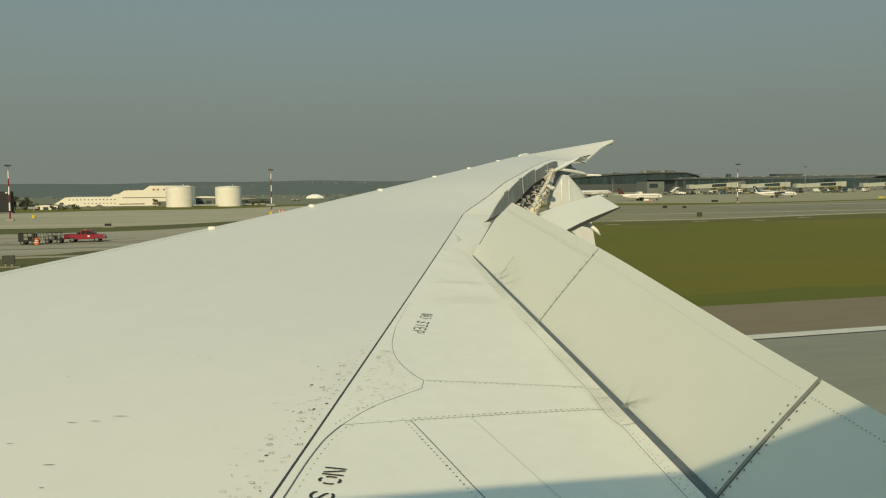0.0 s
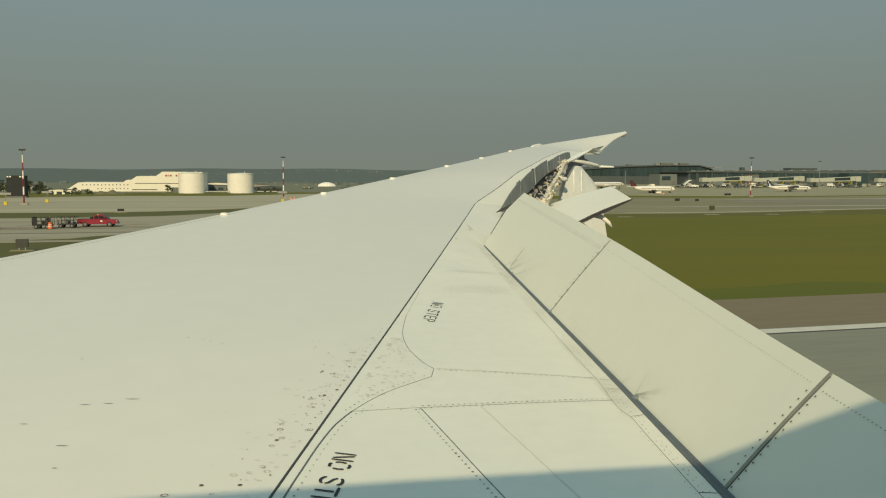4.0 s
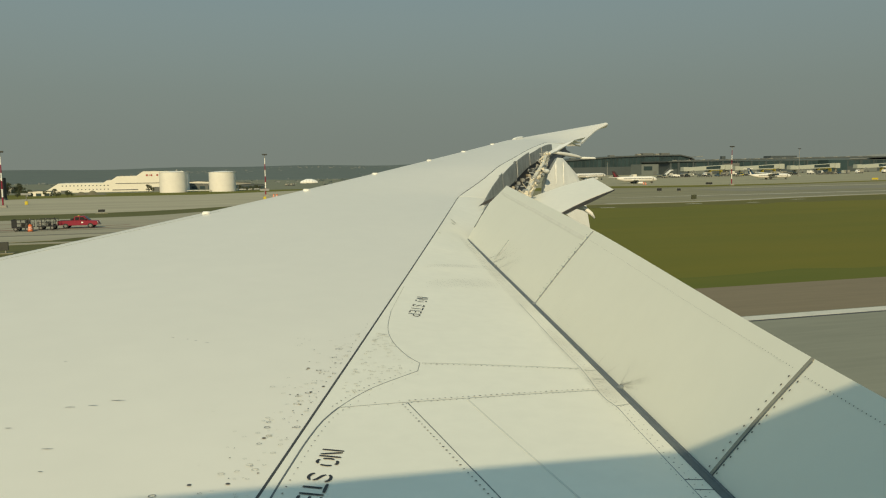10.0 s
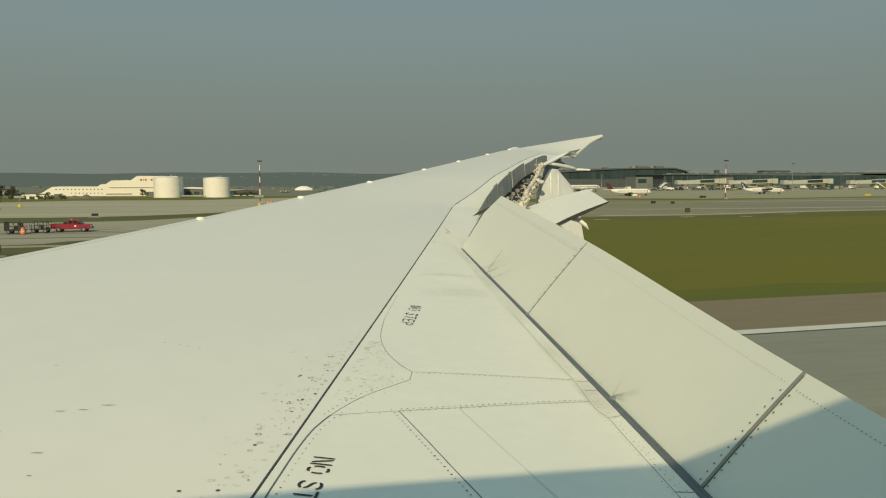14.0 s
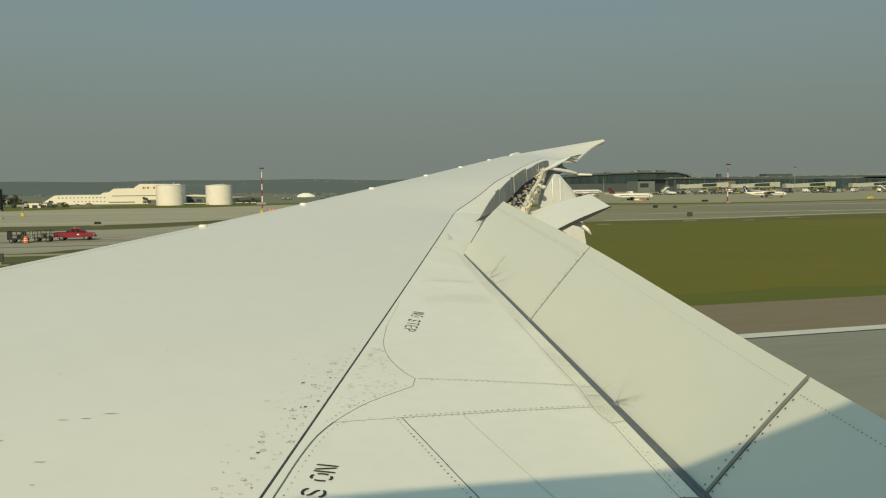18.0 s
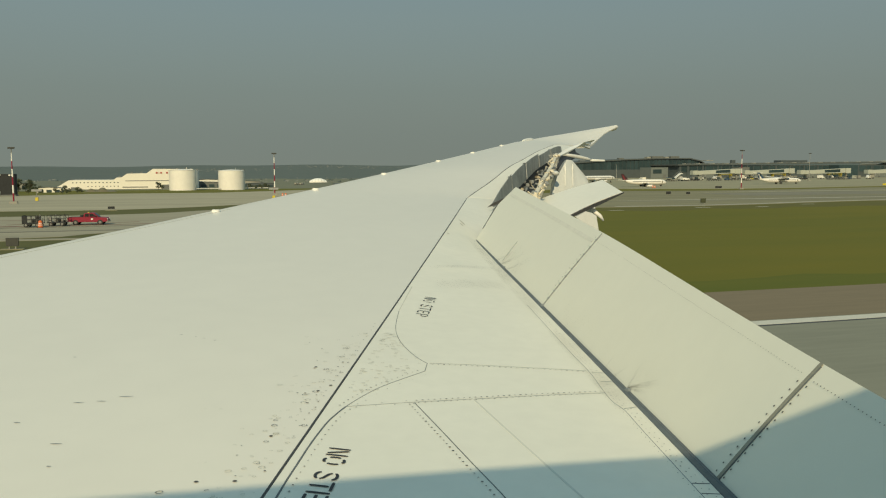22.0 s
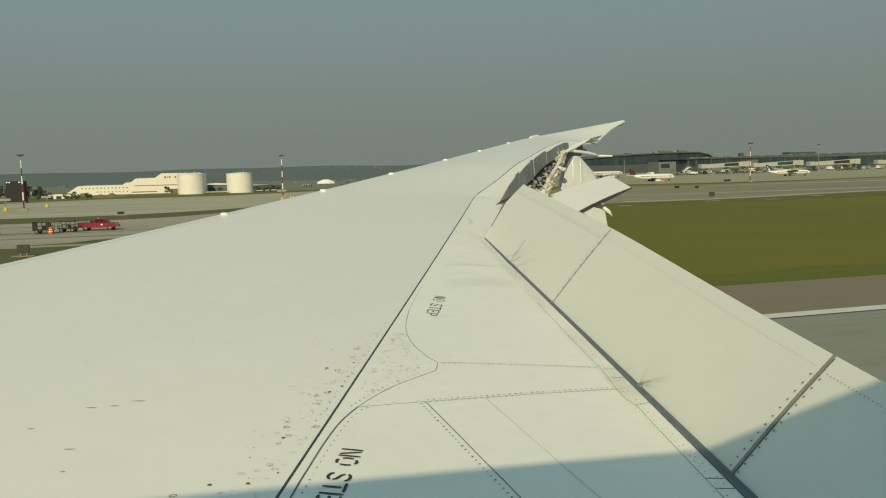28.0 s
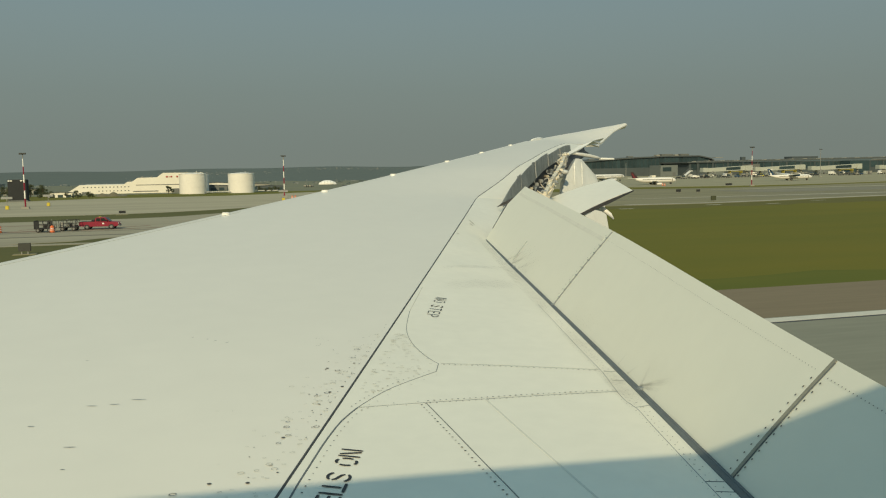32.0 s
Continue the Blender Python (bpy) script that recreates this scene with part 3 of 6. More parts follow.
# strokes of the stencil plate's letters, in a box of 0.6 by 1, with bridges between them
GLYPHS = {
    "N": [[(0.06, 0), (0.06, 1)], [(0.19, 0.97), (0.43, 0.03)], [(0.56, 0), (0.56, 1)]],
    "O": [arc(0.31, 0.5, 0.26, 0.45, c - 33, c + 33) for c in (0, 90, 180, 270)],
    "S": [arc(0.31, 0.27, 0.25, 0.24, 190, 330), [(0.53, 0.26), (0.46, 0.40), (0.18, 0.58), (0.10, 0.72)], arc(0.31, 0.74, 0.25, 0.23, 12, 150)],
    "T": [[(0.02, 0.95), (0.60, 0.95)], [(0.31, 0), (0.31, 0.82)]],
    "E": [[(0.07, 0), (0.07, 1)], [(0.22, 0.95), (0.56, 0.95)], [(0.22, 0.5), (0.48, 0.5)], [(0.22, 0.05), (0.56, 0.05)]],
    "P": [[(0.07, 0), (0.07, 1)], [(0.21, 0.95), (0.38, 0.95)], arc(0.34, 0.70, 0.22, 0.24, 62, -62), [(0.21, 0.45), (0.38, 0.45)]],
}


def stencil(text, x, y, turn, size, advance, weight=0.135):
    """Letter by letter, each of separate strokes sprayed through a stencil plate."""
    a = radians(turn)
    run = -advance * len(text) / 2
    for ch in text:
        run += advance
        if ch == " ":
            run -= advance * 0.35
            continue
        bm = bmesh.new()
        for line in GLYPHS[ch]:
            P = [Vector((u * 1.42, v)) for u, v in line]
            P = [P[0].lerp(P[-1], i / 6) for i in range(7)] if len(P) == 2 else P
            rows = []
            for i, p in enumerate(P):
                d = (P[min(i + 1, len(P) - 1)] - P[max(i - 1, 0)]).normalized()
                w = weight / 2 * (0.72 if i in (0, len(P) - 1) else 1)
                rows.append([p + Vector((-d.y, d.x)) * w, p - Vector((-d.y, d.x)) * w])
            grid_faces(bm, [[(p.x, p.y, 0) for p in row] for row in rows])
        for v in bm.verts:
            tx, ty = (v.co.x - 0.43 + 0.10 * v.co.y) * size + run - advance / 2, v.co.y * size
            px, py = tx * math.cos(a) - ty * math.sin(a) + x, tx * math.sin(a) + ty * math.cos(a) + y
            v.co = (px, py, skin_z(px, py) + 0.003)
        for f in bm.faces:
            f.normal_update()
            if f.normal.z < 0:
                f.normal_flip()
        part("stencil_letter", bm, INK, airliner, "black stencilled letter " + ch)


stencil("NO STEP", 1.412, 5.418, -111.5, 0.080, 0.0915, 0.112)
stencil("NO STEP", 0.358, 2.856, -110.6, 0.084, 0.081)
for y in (3.62, 5.6, 7.28):
    x, z = hinge_x(y), EYE - 1.247 + 0.048 * y
    part("hinge_fitting", boxed(x - 0.012, x + 0.02, y - 0.02, y + 0.02, z - 0.01, z + 0.016, bevel=0.006), FITG, airliner, "small grey hinge fitting")
ribbon("slat_line", [(front_x(y) + 0.05, y) for y in (6.8, 7.4, 8.0, 8.6, 9.2, 9.8, 10.4)], 0.008, RING)

# faint repaired seam and grimy patches on the fixed panel
GHOST = material("touched_up_paint", (0.66, 0.655, 0.59), 0.6, vary=0.1, scale=14)
ribbon("repaired_seam", dense([(1.178, 3.577), (1.193, 3.191), (1.207, 2.869), (1.225, 2.45)], 0.1), 0.008, GHOST, label="faint touched-up paint line")


def skin_smear(a, b, c, d, strength, n=14):
    """A soft grimy patch on the skin between four corners of the plan."""
    bm = bmesh.new()
    rows = []
    for j in range(n + 1):
        p, q = Vector(a).lerp(Vector(d), j / n), Vector(b).lerp(Vector(c), j / n)
        rows.append([on_skin(*p.lerp(q, i / n), 0.0022) for i in range(n + 1)])
    grid_faces(bm, rows)
    ob = part("grime_patch", bm, SMEAR, airliner, "faint brownish grime")
    layer = ob.data.attributes.new("smear", "FLOAT", "POINT")
    for k, e in enumerate(layer.data):
        u, v = 2 * (k % (n + 1)) / n - 1, 2 * (k // (n + 1)) / n - 1
        e.value = strength * max(0, 1 - u ** 4) * max(0, 1 - v * v)


skin_smear((1.66, 5.98), (2.33, 6.12), (2.44, 6.56), (1.76, 6.32), 0.11)
skin_smear((1.82, 6.72), (2.50, 7.00), (2.58, 7.22), (1.88, 6.88), 0.12)
for y0, y1, s in ((3.35, 4.05, 0.22), (4.0, 4.9, 0.14), (5.2, 6.4, 0.12), (6.3, 7.6, 0.20), (7.4, 9.0, 0.16)):
    skin_smear((hinge_x(y0) - 0.15, y0), (hinge_x(y0) - 0.012, y0), (hinge_x(y1) - 0.012, y1), (hinge_x(y1) - 0.15, y1), s)

# small white lumps on the leading edge
for y in (10.22, 12.32, 14.47, 16.90, 18.98, 21.21):
    bm = bmesh.new()
    x = front_x(y)
    box(bm, x - 0.045, x + 0.045, y - 0.055, y + 0.055, front_z(y) - 0.048, front_z(y) + 0.023, bevel=0.009)
    part("edge_fitting", bm, WHITE, airliner, "small white fitting on the leading edge", smooth=True)

# low bump whose white stands for a long glint on the edge
bm = bmesh.new()
tube(bm, [(front_x(y), y, front_z(y) + 0.005) for y in (23.3, 23.5, 23.75, 24.0, 24.2)], [0.01, 0.04, 0.05, 0.045, 0.01], 8)
part("edge_fitting", bm, WHITE, airliner, "long low white bump for a glint on the leading edge", smooth=True)

# ---- outboard spoilers, cove, flaps and fairings ----
RISE = [(11.1, 0.03), (11.3, 0.07), (11.75, 0.165), (12.25, 0.225), (12.75, 0.28), (13.75, 0.31), (14.75, 0.28), (15.75, 0.245), (16.75, 0.235), (17.75, 0.23), (18.75, 0.19), (19.4, 0.14)]


def out_spoiler(y0, y1, label, lift=1.0):
    bm = bmesh.new()
    rows = []
    for i in range(5):
        y = y0 + (y1 - y0) * i / 4
        h = Vector((hinge_x(y) + 0.02, y, hinge_z(y) + 0.01))
        if y < 11.9:
            h = Vector((3.92, 11.1, EYE - 0.503)).lerp(Vector((4.33, 11.9, EYE - 0.492)), (y - 11.1) / 0.8)
        v = Vector((-0.01, -0.04, lift * (0.955 + 0.09 * i / 4) * curve_at(RISE, y)))
        n = Vector((-0.8, 0.4, 0.4)).normalized()
        f = [h + v * (k / 4) for k in range(5)]
        rows.append(f + [p - n * (0.03 * (1 - k / 4) + 0.006) for k, p in reversed(list(enumerate(f)))])
    vs = grid_faces(bm, rows, close=True)
    bm.faces.new(vs[0]), bm.faces.new(vs[-1][::-1])
    bmesh.ops.recalc_face_normals(bm, faces=bm.faces)
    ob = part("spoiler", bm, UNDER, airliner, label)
    return ob


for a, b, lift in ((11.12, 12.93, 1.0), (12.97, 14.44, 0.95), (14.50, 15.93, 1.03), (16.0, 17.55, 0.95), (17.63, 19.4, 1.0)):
    ob = out_spoiler(a, b, "raised outboard spoiler, mottled grey with shade put into its colour", lift)
    if a > 12:
        y = a + 0.06 * (b - a)
        up = lift * curve_at(RISE, y)
        part("hinge_notch", boxed(hinge_x(y) - 0.03, hinge_x(y) + 0.012, y - 0.05, y + 0.07, hinge_z(y) + 0.66 * up, hinge_z(y) + 0.93 * up, bevel=0.012), SEAL, ob, "dark notch at the spoiler corner")
    for t in (0.75,) if a > 12 else (0.85,):
        y = a + (b - a) * t
        h = Vector((hinge_x(y) + 0.0, y, hinge_z(y) + 0.05))
        part("slot", boxed(h.x - 0.02, h.x + 0.015, y - 0.05, y + 0.05, h.z, h.z + 0.09, bevel=0.012), SEAL, ob, "dark actuator slot")

# dark plate added as the shade below the spoiler's end
bm = bmesh.new()
slab(bm, [(3.818, 10.98, EYE - 0.514), (3.90, 10.98, EYE - 0.455), (3.99, 10.98, EYE - 0.42), (4.089, 10.98, EYE - 0.374), (4.064, 10.98, EYE - 0.443), (3.925, 10.98, EYE - 0.486)], 0.012)
bmesh.ops.recalc_face_normals(bm, faces=bm.faces)
part("tip_shade", bm, SEAL, airliner, "dark plate standing for the shade under the spoiler corner")
bm = bmesh.new()
for x, y, l in ((3.085, 9.80, 0.12), (3.03, 9.64, 0.05), (2.6, 8.75, 0.025)):
    bm.faces.new([bm.verts.new(on_skin(x + a * 0.016, y + b * l, 0.003)) for a, b in ((-1, -0.7), (0.2, -1), (1, -0.3), (0.8, 0.6), (-0.1, 1), (-0.9, 0.4))])
part("scuff_marks", bm, RING, airliner, "small grey scuffs near the spoiler gap", kind="stuff")

CREAMP = material("cream_primer", (0.78, 0.71, 0.56), 0.5, vary=0.22, scale=6)
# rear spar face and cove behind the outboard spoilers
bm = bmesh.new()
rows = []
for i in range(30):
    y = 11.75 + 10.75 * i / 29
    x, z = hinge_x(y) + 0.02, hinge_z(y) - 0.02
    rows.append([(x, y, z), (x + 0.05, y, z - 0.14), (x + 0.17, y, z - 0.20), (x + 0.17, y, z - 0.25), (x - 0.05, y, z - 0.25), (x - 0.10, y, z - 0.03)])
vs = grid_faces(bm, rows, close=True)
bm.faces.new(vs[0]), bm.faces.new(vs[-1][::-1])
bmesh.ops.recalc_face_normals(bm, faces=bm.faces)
# near-black colour stands for the shade inside the cove
part("cove_panel", bm, DARK, airliner, "rear spar face in the cove, coloured dark for its shade")
rng = random.Random(9)
for i in range(34):
    y = 12.2 + 5.6 * (i + rng.random()) / 34
    x, z = hinge_x(y) + rng.uniform(0.05, 0.22), hinge_z(y) - rng.uniform(0.02, 0.16)
    bm = bmesh.new()
    if i % 2 == 0:
        tube(bm, [(x, y, z), (x + 0.05, y + 0.08, z + 0.03), (x + 0.08, y + 0.2, z + 0.02)], rng.uniform(0.008, 0.016), 6)
    else:
        s = rng.uniform(0.014, 0.035)
        box(bm, x - s, x + s, y - s * 2.2, y + s * 2.2, z - s, z + s, bevel=s * 0.3)
    part("fitting", bm, (GREY, SEALG, UNDER, GREY, HARD)[i % 5], airliner, "grey actuator fitting")
BEAM = [Vector((4.85, 11.7, EYE - 0.40)), Vector((5.53, 13.0, EYE - 0.18)), Vector((6.38, 14.6, EYE + 0.045)), Vector((7.30, 16.5, EYE + 0.30))]


def beam_at(t):
    k = min(int(t * 3), 2)
    return BEAM[k].lerp(BEAM[k + 1], t * 3 - k)


for dx, dz, r, m, label in ((-0.035, 0.0, 0.030, CREAMP, "cream primed beam behind the spar"), (0.022, -0.03, 0.020, HARD, "tan primed bar along the beam")):
    bm = bmesh.new()
    rows = []
    for k in range(13):
        c = beam_at(k / 12) + Vector((dx, 0, dz))
        q = r * (1.15 - 0.1 * k / 12)
        rows.append([c + Vector((a * q, 0, b * q)) for a, b in ((-0.8, -1), (0.8, -1), (1, -0.8), (1, 0.8), (0.8, 1), (-0.8, 1), (-1, 0.8), (-1, -0.8))])
    vs = grid_faces(bm, rows, close=True)
    bm.faces.new(vs[0]), bm.faces.new(vs[-1][::-1])
    bmesh.ops.recalc_face_normals(bm, faces=bm.faces)
    part("beam", bm, m, airliner, label)
for k in range(70):
    t = (k + rng.random()) / 70
    c = beam_at(t) + Vector((rng.uniform(-0.13, 0.05), -0.06 * rng.random(), rng.uniform(-0.03, 0.05)))
    bm = bmesh.new()
    w, l, h = ((rng.uniform(0.035, 0.07), 0.02, 0.006), (rng.uniform(0.010, 0.02), 0.05, rng.uniform(0.010, 0.02)), (0.008, 0.016, rng.uniform(0.03, 0.05)), (rng.uniform(0.02, 0.035), 0.03, rng.uniform(0.012, 0.02)))[k % 4]
    box(bm, -w, w, -l, l, -h, h, bevel=0.003)
    bmesh.ops.rotate(bm, verts=bm.verts, matrix=Matrix.Rotation(rng.uniform(-0.9, 0.9), 3, "Y") @ Matrix.Rotation(rng.uniform(-0.9, 0.3), 3, "Z") @ Matrix.Rotation(rng.uniform(-0.5, 0.5), 3, "X"))
    bmesh.ops.translate(bm, verts=bm.verts, vec=c)
    part("bracket", bm, (CREAMP, HARD, CREAMP, GREY, CREAMP, UNDER, SEALG)[k % 7], airliner)
for k in range(10):
    t = (k + 0.5) / 10
    c = beam_at(t)
    bm = bmesh.new()
    tube(bm, [c + Vector((-0.02, 0, -0.02)), c + Vector((-0.12, 0.02, 0.01)), c + Vector((-0.17, 0.05, rng.uniform(-0.08, 0.03)))], 0.010, 6)
    part("rod", bm, (UNDER, GREY, SEALG)[k % 3], airliner)
bm = bmesh.new()
bmesh.ops.create_uvsphere(bm, u_segments=14, v_segments=10, radius=0.040)
bmesh.ops.scale(bm, verts=bm.verts, vec=(1.7, 2.4, 1.25))
bmesh.ops.translate(bm, verts=bm.verts, vec=(6.16, 14.04, EYE - 0.074))
part("actuator_fairing", bm, FLAPM, airliner, "rounded white actuator cover", smooth=True)


def foil(name, corners, thick, mat, label, parent=airliner, camber=0.03):
    """A control surface between four corners: fore-in, aft-in, aft-out, fore-out; rounded nose, thin trailing edge."""
    c = [Vector(p) for p in corners]
    n = (c[1] - c[0]).cross(c[3] - c[0]).normalized()
    if n.z < 0:
        n = -n
    bm = bmesh.new()
    rows = []
    for i in range(9):
        t = i / 8
        a, b = c[0].lerp(c[3], t), c[1].lerp(c[2], t)
        up, lo = [], []
        for k in range(9):
            s = k / 8
            w = thick * (math.sqrt(min(1, s * 6 + 0.02)) * (1 - s) + 0.06)
            p = a.lerp(b, s) + n * camber * math.sin(math.pi * s)
            up.append(p), lo.append(p - n * w)
        rows.append(up + lo[::-1])
    vs = grid_faces(bm, rows, close=True)
    bm.faces.new(vs[0]), bm.faces.new(vs[-1][::-1])
    bmesh.ops.recalc_face_normals(bm, faces=bm.faces)
    ob = part(name, bm, mat, parent, label, smooth=True)
    ob.modifiers.new("edges", "EDGE_SPLIT").split_angle = radians(35)
    return ob


E5 = EYE
fl = foil("flaperon", ((4.823, 10.55, E5 - 0.627), (5.747, 10.762, E5 - 0.322), (6.131, 12.14, E5 - 0.168), (4.993, 12.219, E5 - 0.495)), 0.07, PANEL, "white flaperon panel deflected upward", camber=0.02)
bm = bmesh.new()
slab(bm, [(4.82, 10.525, E5 - 0.624), (5.05, 10.58, E5 - 0.535), (5.285, 10.632, E5 - 0.455), (5.52, 10.69, E5 - 0.385), (5.745, 10.74, E5 - 0.322), (5.735, 10.74, E5 - 0.340), (5.32, 10.64, E5 - 0.492), (4.80, 10.52, E5 - 0.662)], 0.02)
bmesh.ops.recalc_face_normals(bm, faces=bm.faces)
part("edge_seal", bm, SEAL, fl, "dark rubber end seal")
bm = bmesh.new()
tube(bm, [(5.22, 10.84, E5 - 0.555), (5.30, 10.76, E5 - 0.575), (5.385, 10.72, E5 - 0.65), (5.43, 10.705, E5 - 0.715)], [0.03, 0.036, 0.028, 0.012], 10)
part("fairing_tip", bm, WHITE, airliner, "pointed tip of a flap track fairing", smooth=True)
# outboard flap, drooped: a rounded nose rolling down behind the cove
bm = bmesh.new()
rows = []
for i in range(12):
    t = i / 11
    y = 13.2 + 3.4 * t
    x0, z0 = 5.98 + 0.44 * (y - 13.2), E5 + 0.10 + 0.012 * (y - 13.2)
    sc = 1 - 0.35 * t
    prof = ((-0.45, -0.66), (-0.20, -0.22), (0.02, 0.06), (0.12, 0.05), (0.33, -0.24), (0.37, -0.60), (0.33, -1.15), (0.25, -1.16), (0.05, -0.95), (-0.12, -0.80))
    rows.append([(1.1 * (x0 + px * sc - 0.02 * pz), 1.1 * (y - 0.55 * max(0, -pz) * (1 - t) * 0.9), E5 + 1.1 * (z0 + pz * sc - E5)) for px, pz in prof])
vs = grid_faces(bm, rows, close=True)
bm.faces.new(vs[0]), bm.faces.new(vs[-1][::-1])
bmesh.ops.recalc_face_normals(bm, faces=bm.faces)
ob = part("flap", bm, FLAPM, airliner, "lowered pale outboard flap with rounded nose", smooth=True)
ob.modifiers.new("edges", "EDGE_SPLIT").split_angle = radians(60)
# aileron, outer wing corner and track fairing
def plate(name, pts, thick, mat, label):
    """A thin panel through a ring of corners, with a thickness away from the cabin."""
    bm = bmesh.new()
    f = [bm.verts.new((x, y, E5 + z)) for x, y, z in pts]
    g = [bm.verts.new((x + 0.3 * thick, y + thick, E5 + z - 0.3 * thick)) for x, y, z in pts]
    bm.faces.new(f), bm.faces.new(g[::-1])
    for i in range(len(f)):
        j = (i + 1) % len(f)
        bm.faces.new((f[j], f[i], g[i], g[j]))
    bmesh.ops.recalc_face_normals(bm, faces=bm.faces)
    return part(name, bm, mat, airliner, label)


plate("aileron", [(8.609, 18.0, 0.608), (8.309, 17.7, 0.506), (7.815, 17.2, 0.339), (7.526, 16.9, 0.29), (7.43, 16.85, 0.31), (8.065, 17.6, 0.488)], 0.05, WHITE, "white drooped aileron catching the sun")
plate("wing_corner", [(12.14, 24.6, 0.924), (11.828, 24.2, 0.834), (11.62, 23.85, 0.72), (11.498, 23.6, 0.633), (11.303, 23.4, 0.64), (10.863, 22.8, 0.678), (10.433, 22.2, 0.651), (10.797, 22.6, 0.769)], 0.08, WING, "hooked white corner at the end of the aileron")
bm = bmesh.new()
tube(bm, [(8.45, 19.3, E5 + 0.36), (8.62, 19.0, E5 + 0.345), (8.78, 19.0, E5 + 0.322), (8.98, 19.0, E5 + 0.289), (9.18, 19.0, E5 + 0.25), (9.29, 19.0, E5 + 0.222)], [0.02, 0.036, 0.045, 0.046, 0.036, 0.022], 10)
fairing = part("track_fairing", bm, FLAPM, airliner, "slender white flap track fairing", smooth=True)
bm = bmesh.new()
tube(bm, [(9.25, 19.0, E5 + 0.215), (9.31, 19.0, E5 + 0.212), (9.63, 19.0, E5 + 0.204), (9.66, 19.0, E5 + 0.202)], [0.018, 0.030, 0.026, 0.012], 10)
part("fairing_tail", bm, WHITE, fairing, "white tail of the track fairing", smooth=True)
for x in (6.70, 6.55):
    bm = bmesh.new()
    k = (x - 6.55) / 0.15
    tube(bm, [(x - 0.004, 14.47, E5 + 0.10), (x - 0.02, 14.43, E5 + 0.02), (x - 0.045, 14.37, E5 - 0.12), (x - 0.075, 14.29, E5 - 0.30)], [0.006, 0.010, 0.009, 0.007] if k else [0.008, 0.014, 0.010, 0.004], 6)
    part("flap_seam", bm, WHITE, airliner, "pale sealed seam down the flap")

# fuselage, behind the window at which the camera stands
bm = bmesh.new()
rows = []
for x in (-26, -24, -21, -16, -8, 0, 8, 16, 22, 27, 30):
    k = 1.0 if -16 <= x <= 16 else max(0.12, 1 - ((abs(x) - 16) / 15) ** 2)
    rows.append([(x, -3.12 + 2.95 * k * math.cos(a * math.tau / 96), E5 - 0.845 - 0.0348 * x + 2.95 * k * math.sin(a * math.tau / 96)) for a in range(96)])
vs = grid_faces(bm, rows, close=True)
bm.faces.new(vs[0]), bm.faces.new(vs[-1][::-1])
bmesh.ops.recalc_face_normals(bm, faces=bm.faces)
part("fuselage", bm, WING, airliner, "white rounded fuselage barrel", smooth=True)
for x in (-6, 6):
    bm = bmesh.new()
    tube(bm, [(x, -3.1, 0.75), (x, -3.1, 2.2)], 0.18, 12)
    tube(bm, [(x, -3.9, 0.75), (x, -2.3, 0.75)], 0.12, 12)
    leg = part("landing_gear", bm, GREY, airliner)
    for y in (-3.9, -2.3):
        b2 = bmesh.new()
        tube(b2, [(x, y - 0.25, 0.75), (x, y - 0.2, 0.75), (x, y + 0.2, 0.75), (x, y + 0.25, 0.75)], [0.6, 0.74, 0.74, 0.6], 24)
        part("wheel", b2, SEAL, leg, smooth=False)
# ---- ground ----
GRASS = material("mown_grass", (0.104, 0.110, 0.003), 0.9, color2=(0.150, 0.130, 0.004), scale=0.016, stretch=4, bump=0.3, bump_scale=6)
GRASSB = material("dry_brown_grass", (0.124, 0.114, 0.020), 0.95, color2=(0.098, 0.094, 0.018), scale=0.08, stretch=5, bump=0.3, bump_scale=6)
GRASSG = material("lush_green_grass", (0.086, 0.104, 0.006), 0.95, color2=(0.110, 0.116, 0.008), scale=0.06, stretch=5, bump=0.3, bump_scale=6)
for m in (GRASS, GRASSB, GRASSG):
    m.node_tree.nodes["Principled BSDF"].inputs["Specular IOR Level"].default_value = 0.35
# distance haze is put into these colours: blue-grey hills, paler meadow
FARLAND = material("hazed_far_land", (0.080, 0.104, 0.096), 0.9, color2=(0.112, 0.134, 0.116), scale=0.012)
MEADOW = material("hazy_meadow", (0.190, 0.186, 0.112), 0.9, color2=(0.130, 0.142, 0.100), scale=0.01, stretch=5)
ASPHALT = material("runway_asphalt", (0.232, 0.232, 0.178), 0.85, vary=0.14, scale=0.3, stretch=8, bump=0.15, bump_scale=25)
SHOULDER = material("shoulder_asphalt", (0.202, 0.160, 0.098), 0.9, vary=0.12, scale=0.3, stretch=8, bump=0.15, bump_scale=25)
CONCRETE = material("taxiway_concrete", (0.288, 0.264, 0.158), 0.9, color2=(0.176, 0.163, 0.102), scale=0.10, stretch=9)
APRONC = material("apron_concrete", (0.360, 0.332, 0.215), 0.9, color2=(0.248, 0.230, 0.152), scale=0.10, stretch=9)
OLDC = material("old_taxiway_concrete", (0.380, 0.350, 0.258), 0.9, color2=(0.275, 0.253, 0.186), scale=0.10, stretch=9)
OLDA = material("old_apron_concrete", (0.445, 0.405, 0.285), 0.9, color2=(0.305, 0.280, 0.205), scale=0.10, stretch=9)
DULLG = material("dull_short_grass", (0.112, 0.110, 0.030), 0.95, color2=(0.088, 0.090, 0.030), scale=0.10, stretch=5, bump=0.3, bump_scale=6)
for m in (CONCRETE, OLDC, APRONC, OLDA, DULLG):
    m.node_tree.nodes["Principled BSDF"].inputs["Specular IOR Level"].default_value = 0.3
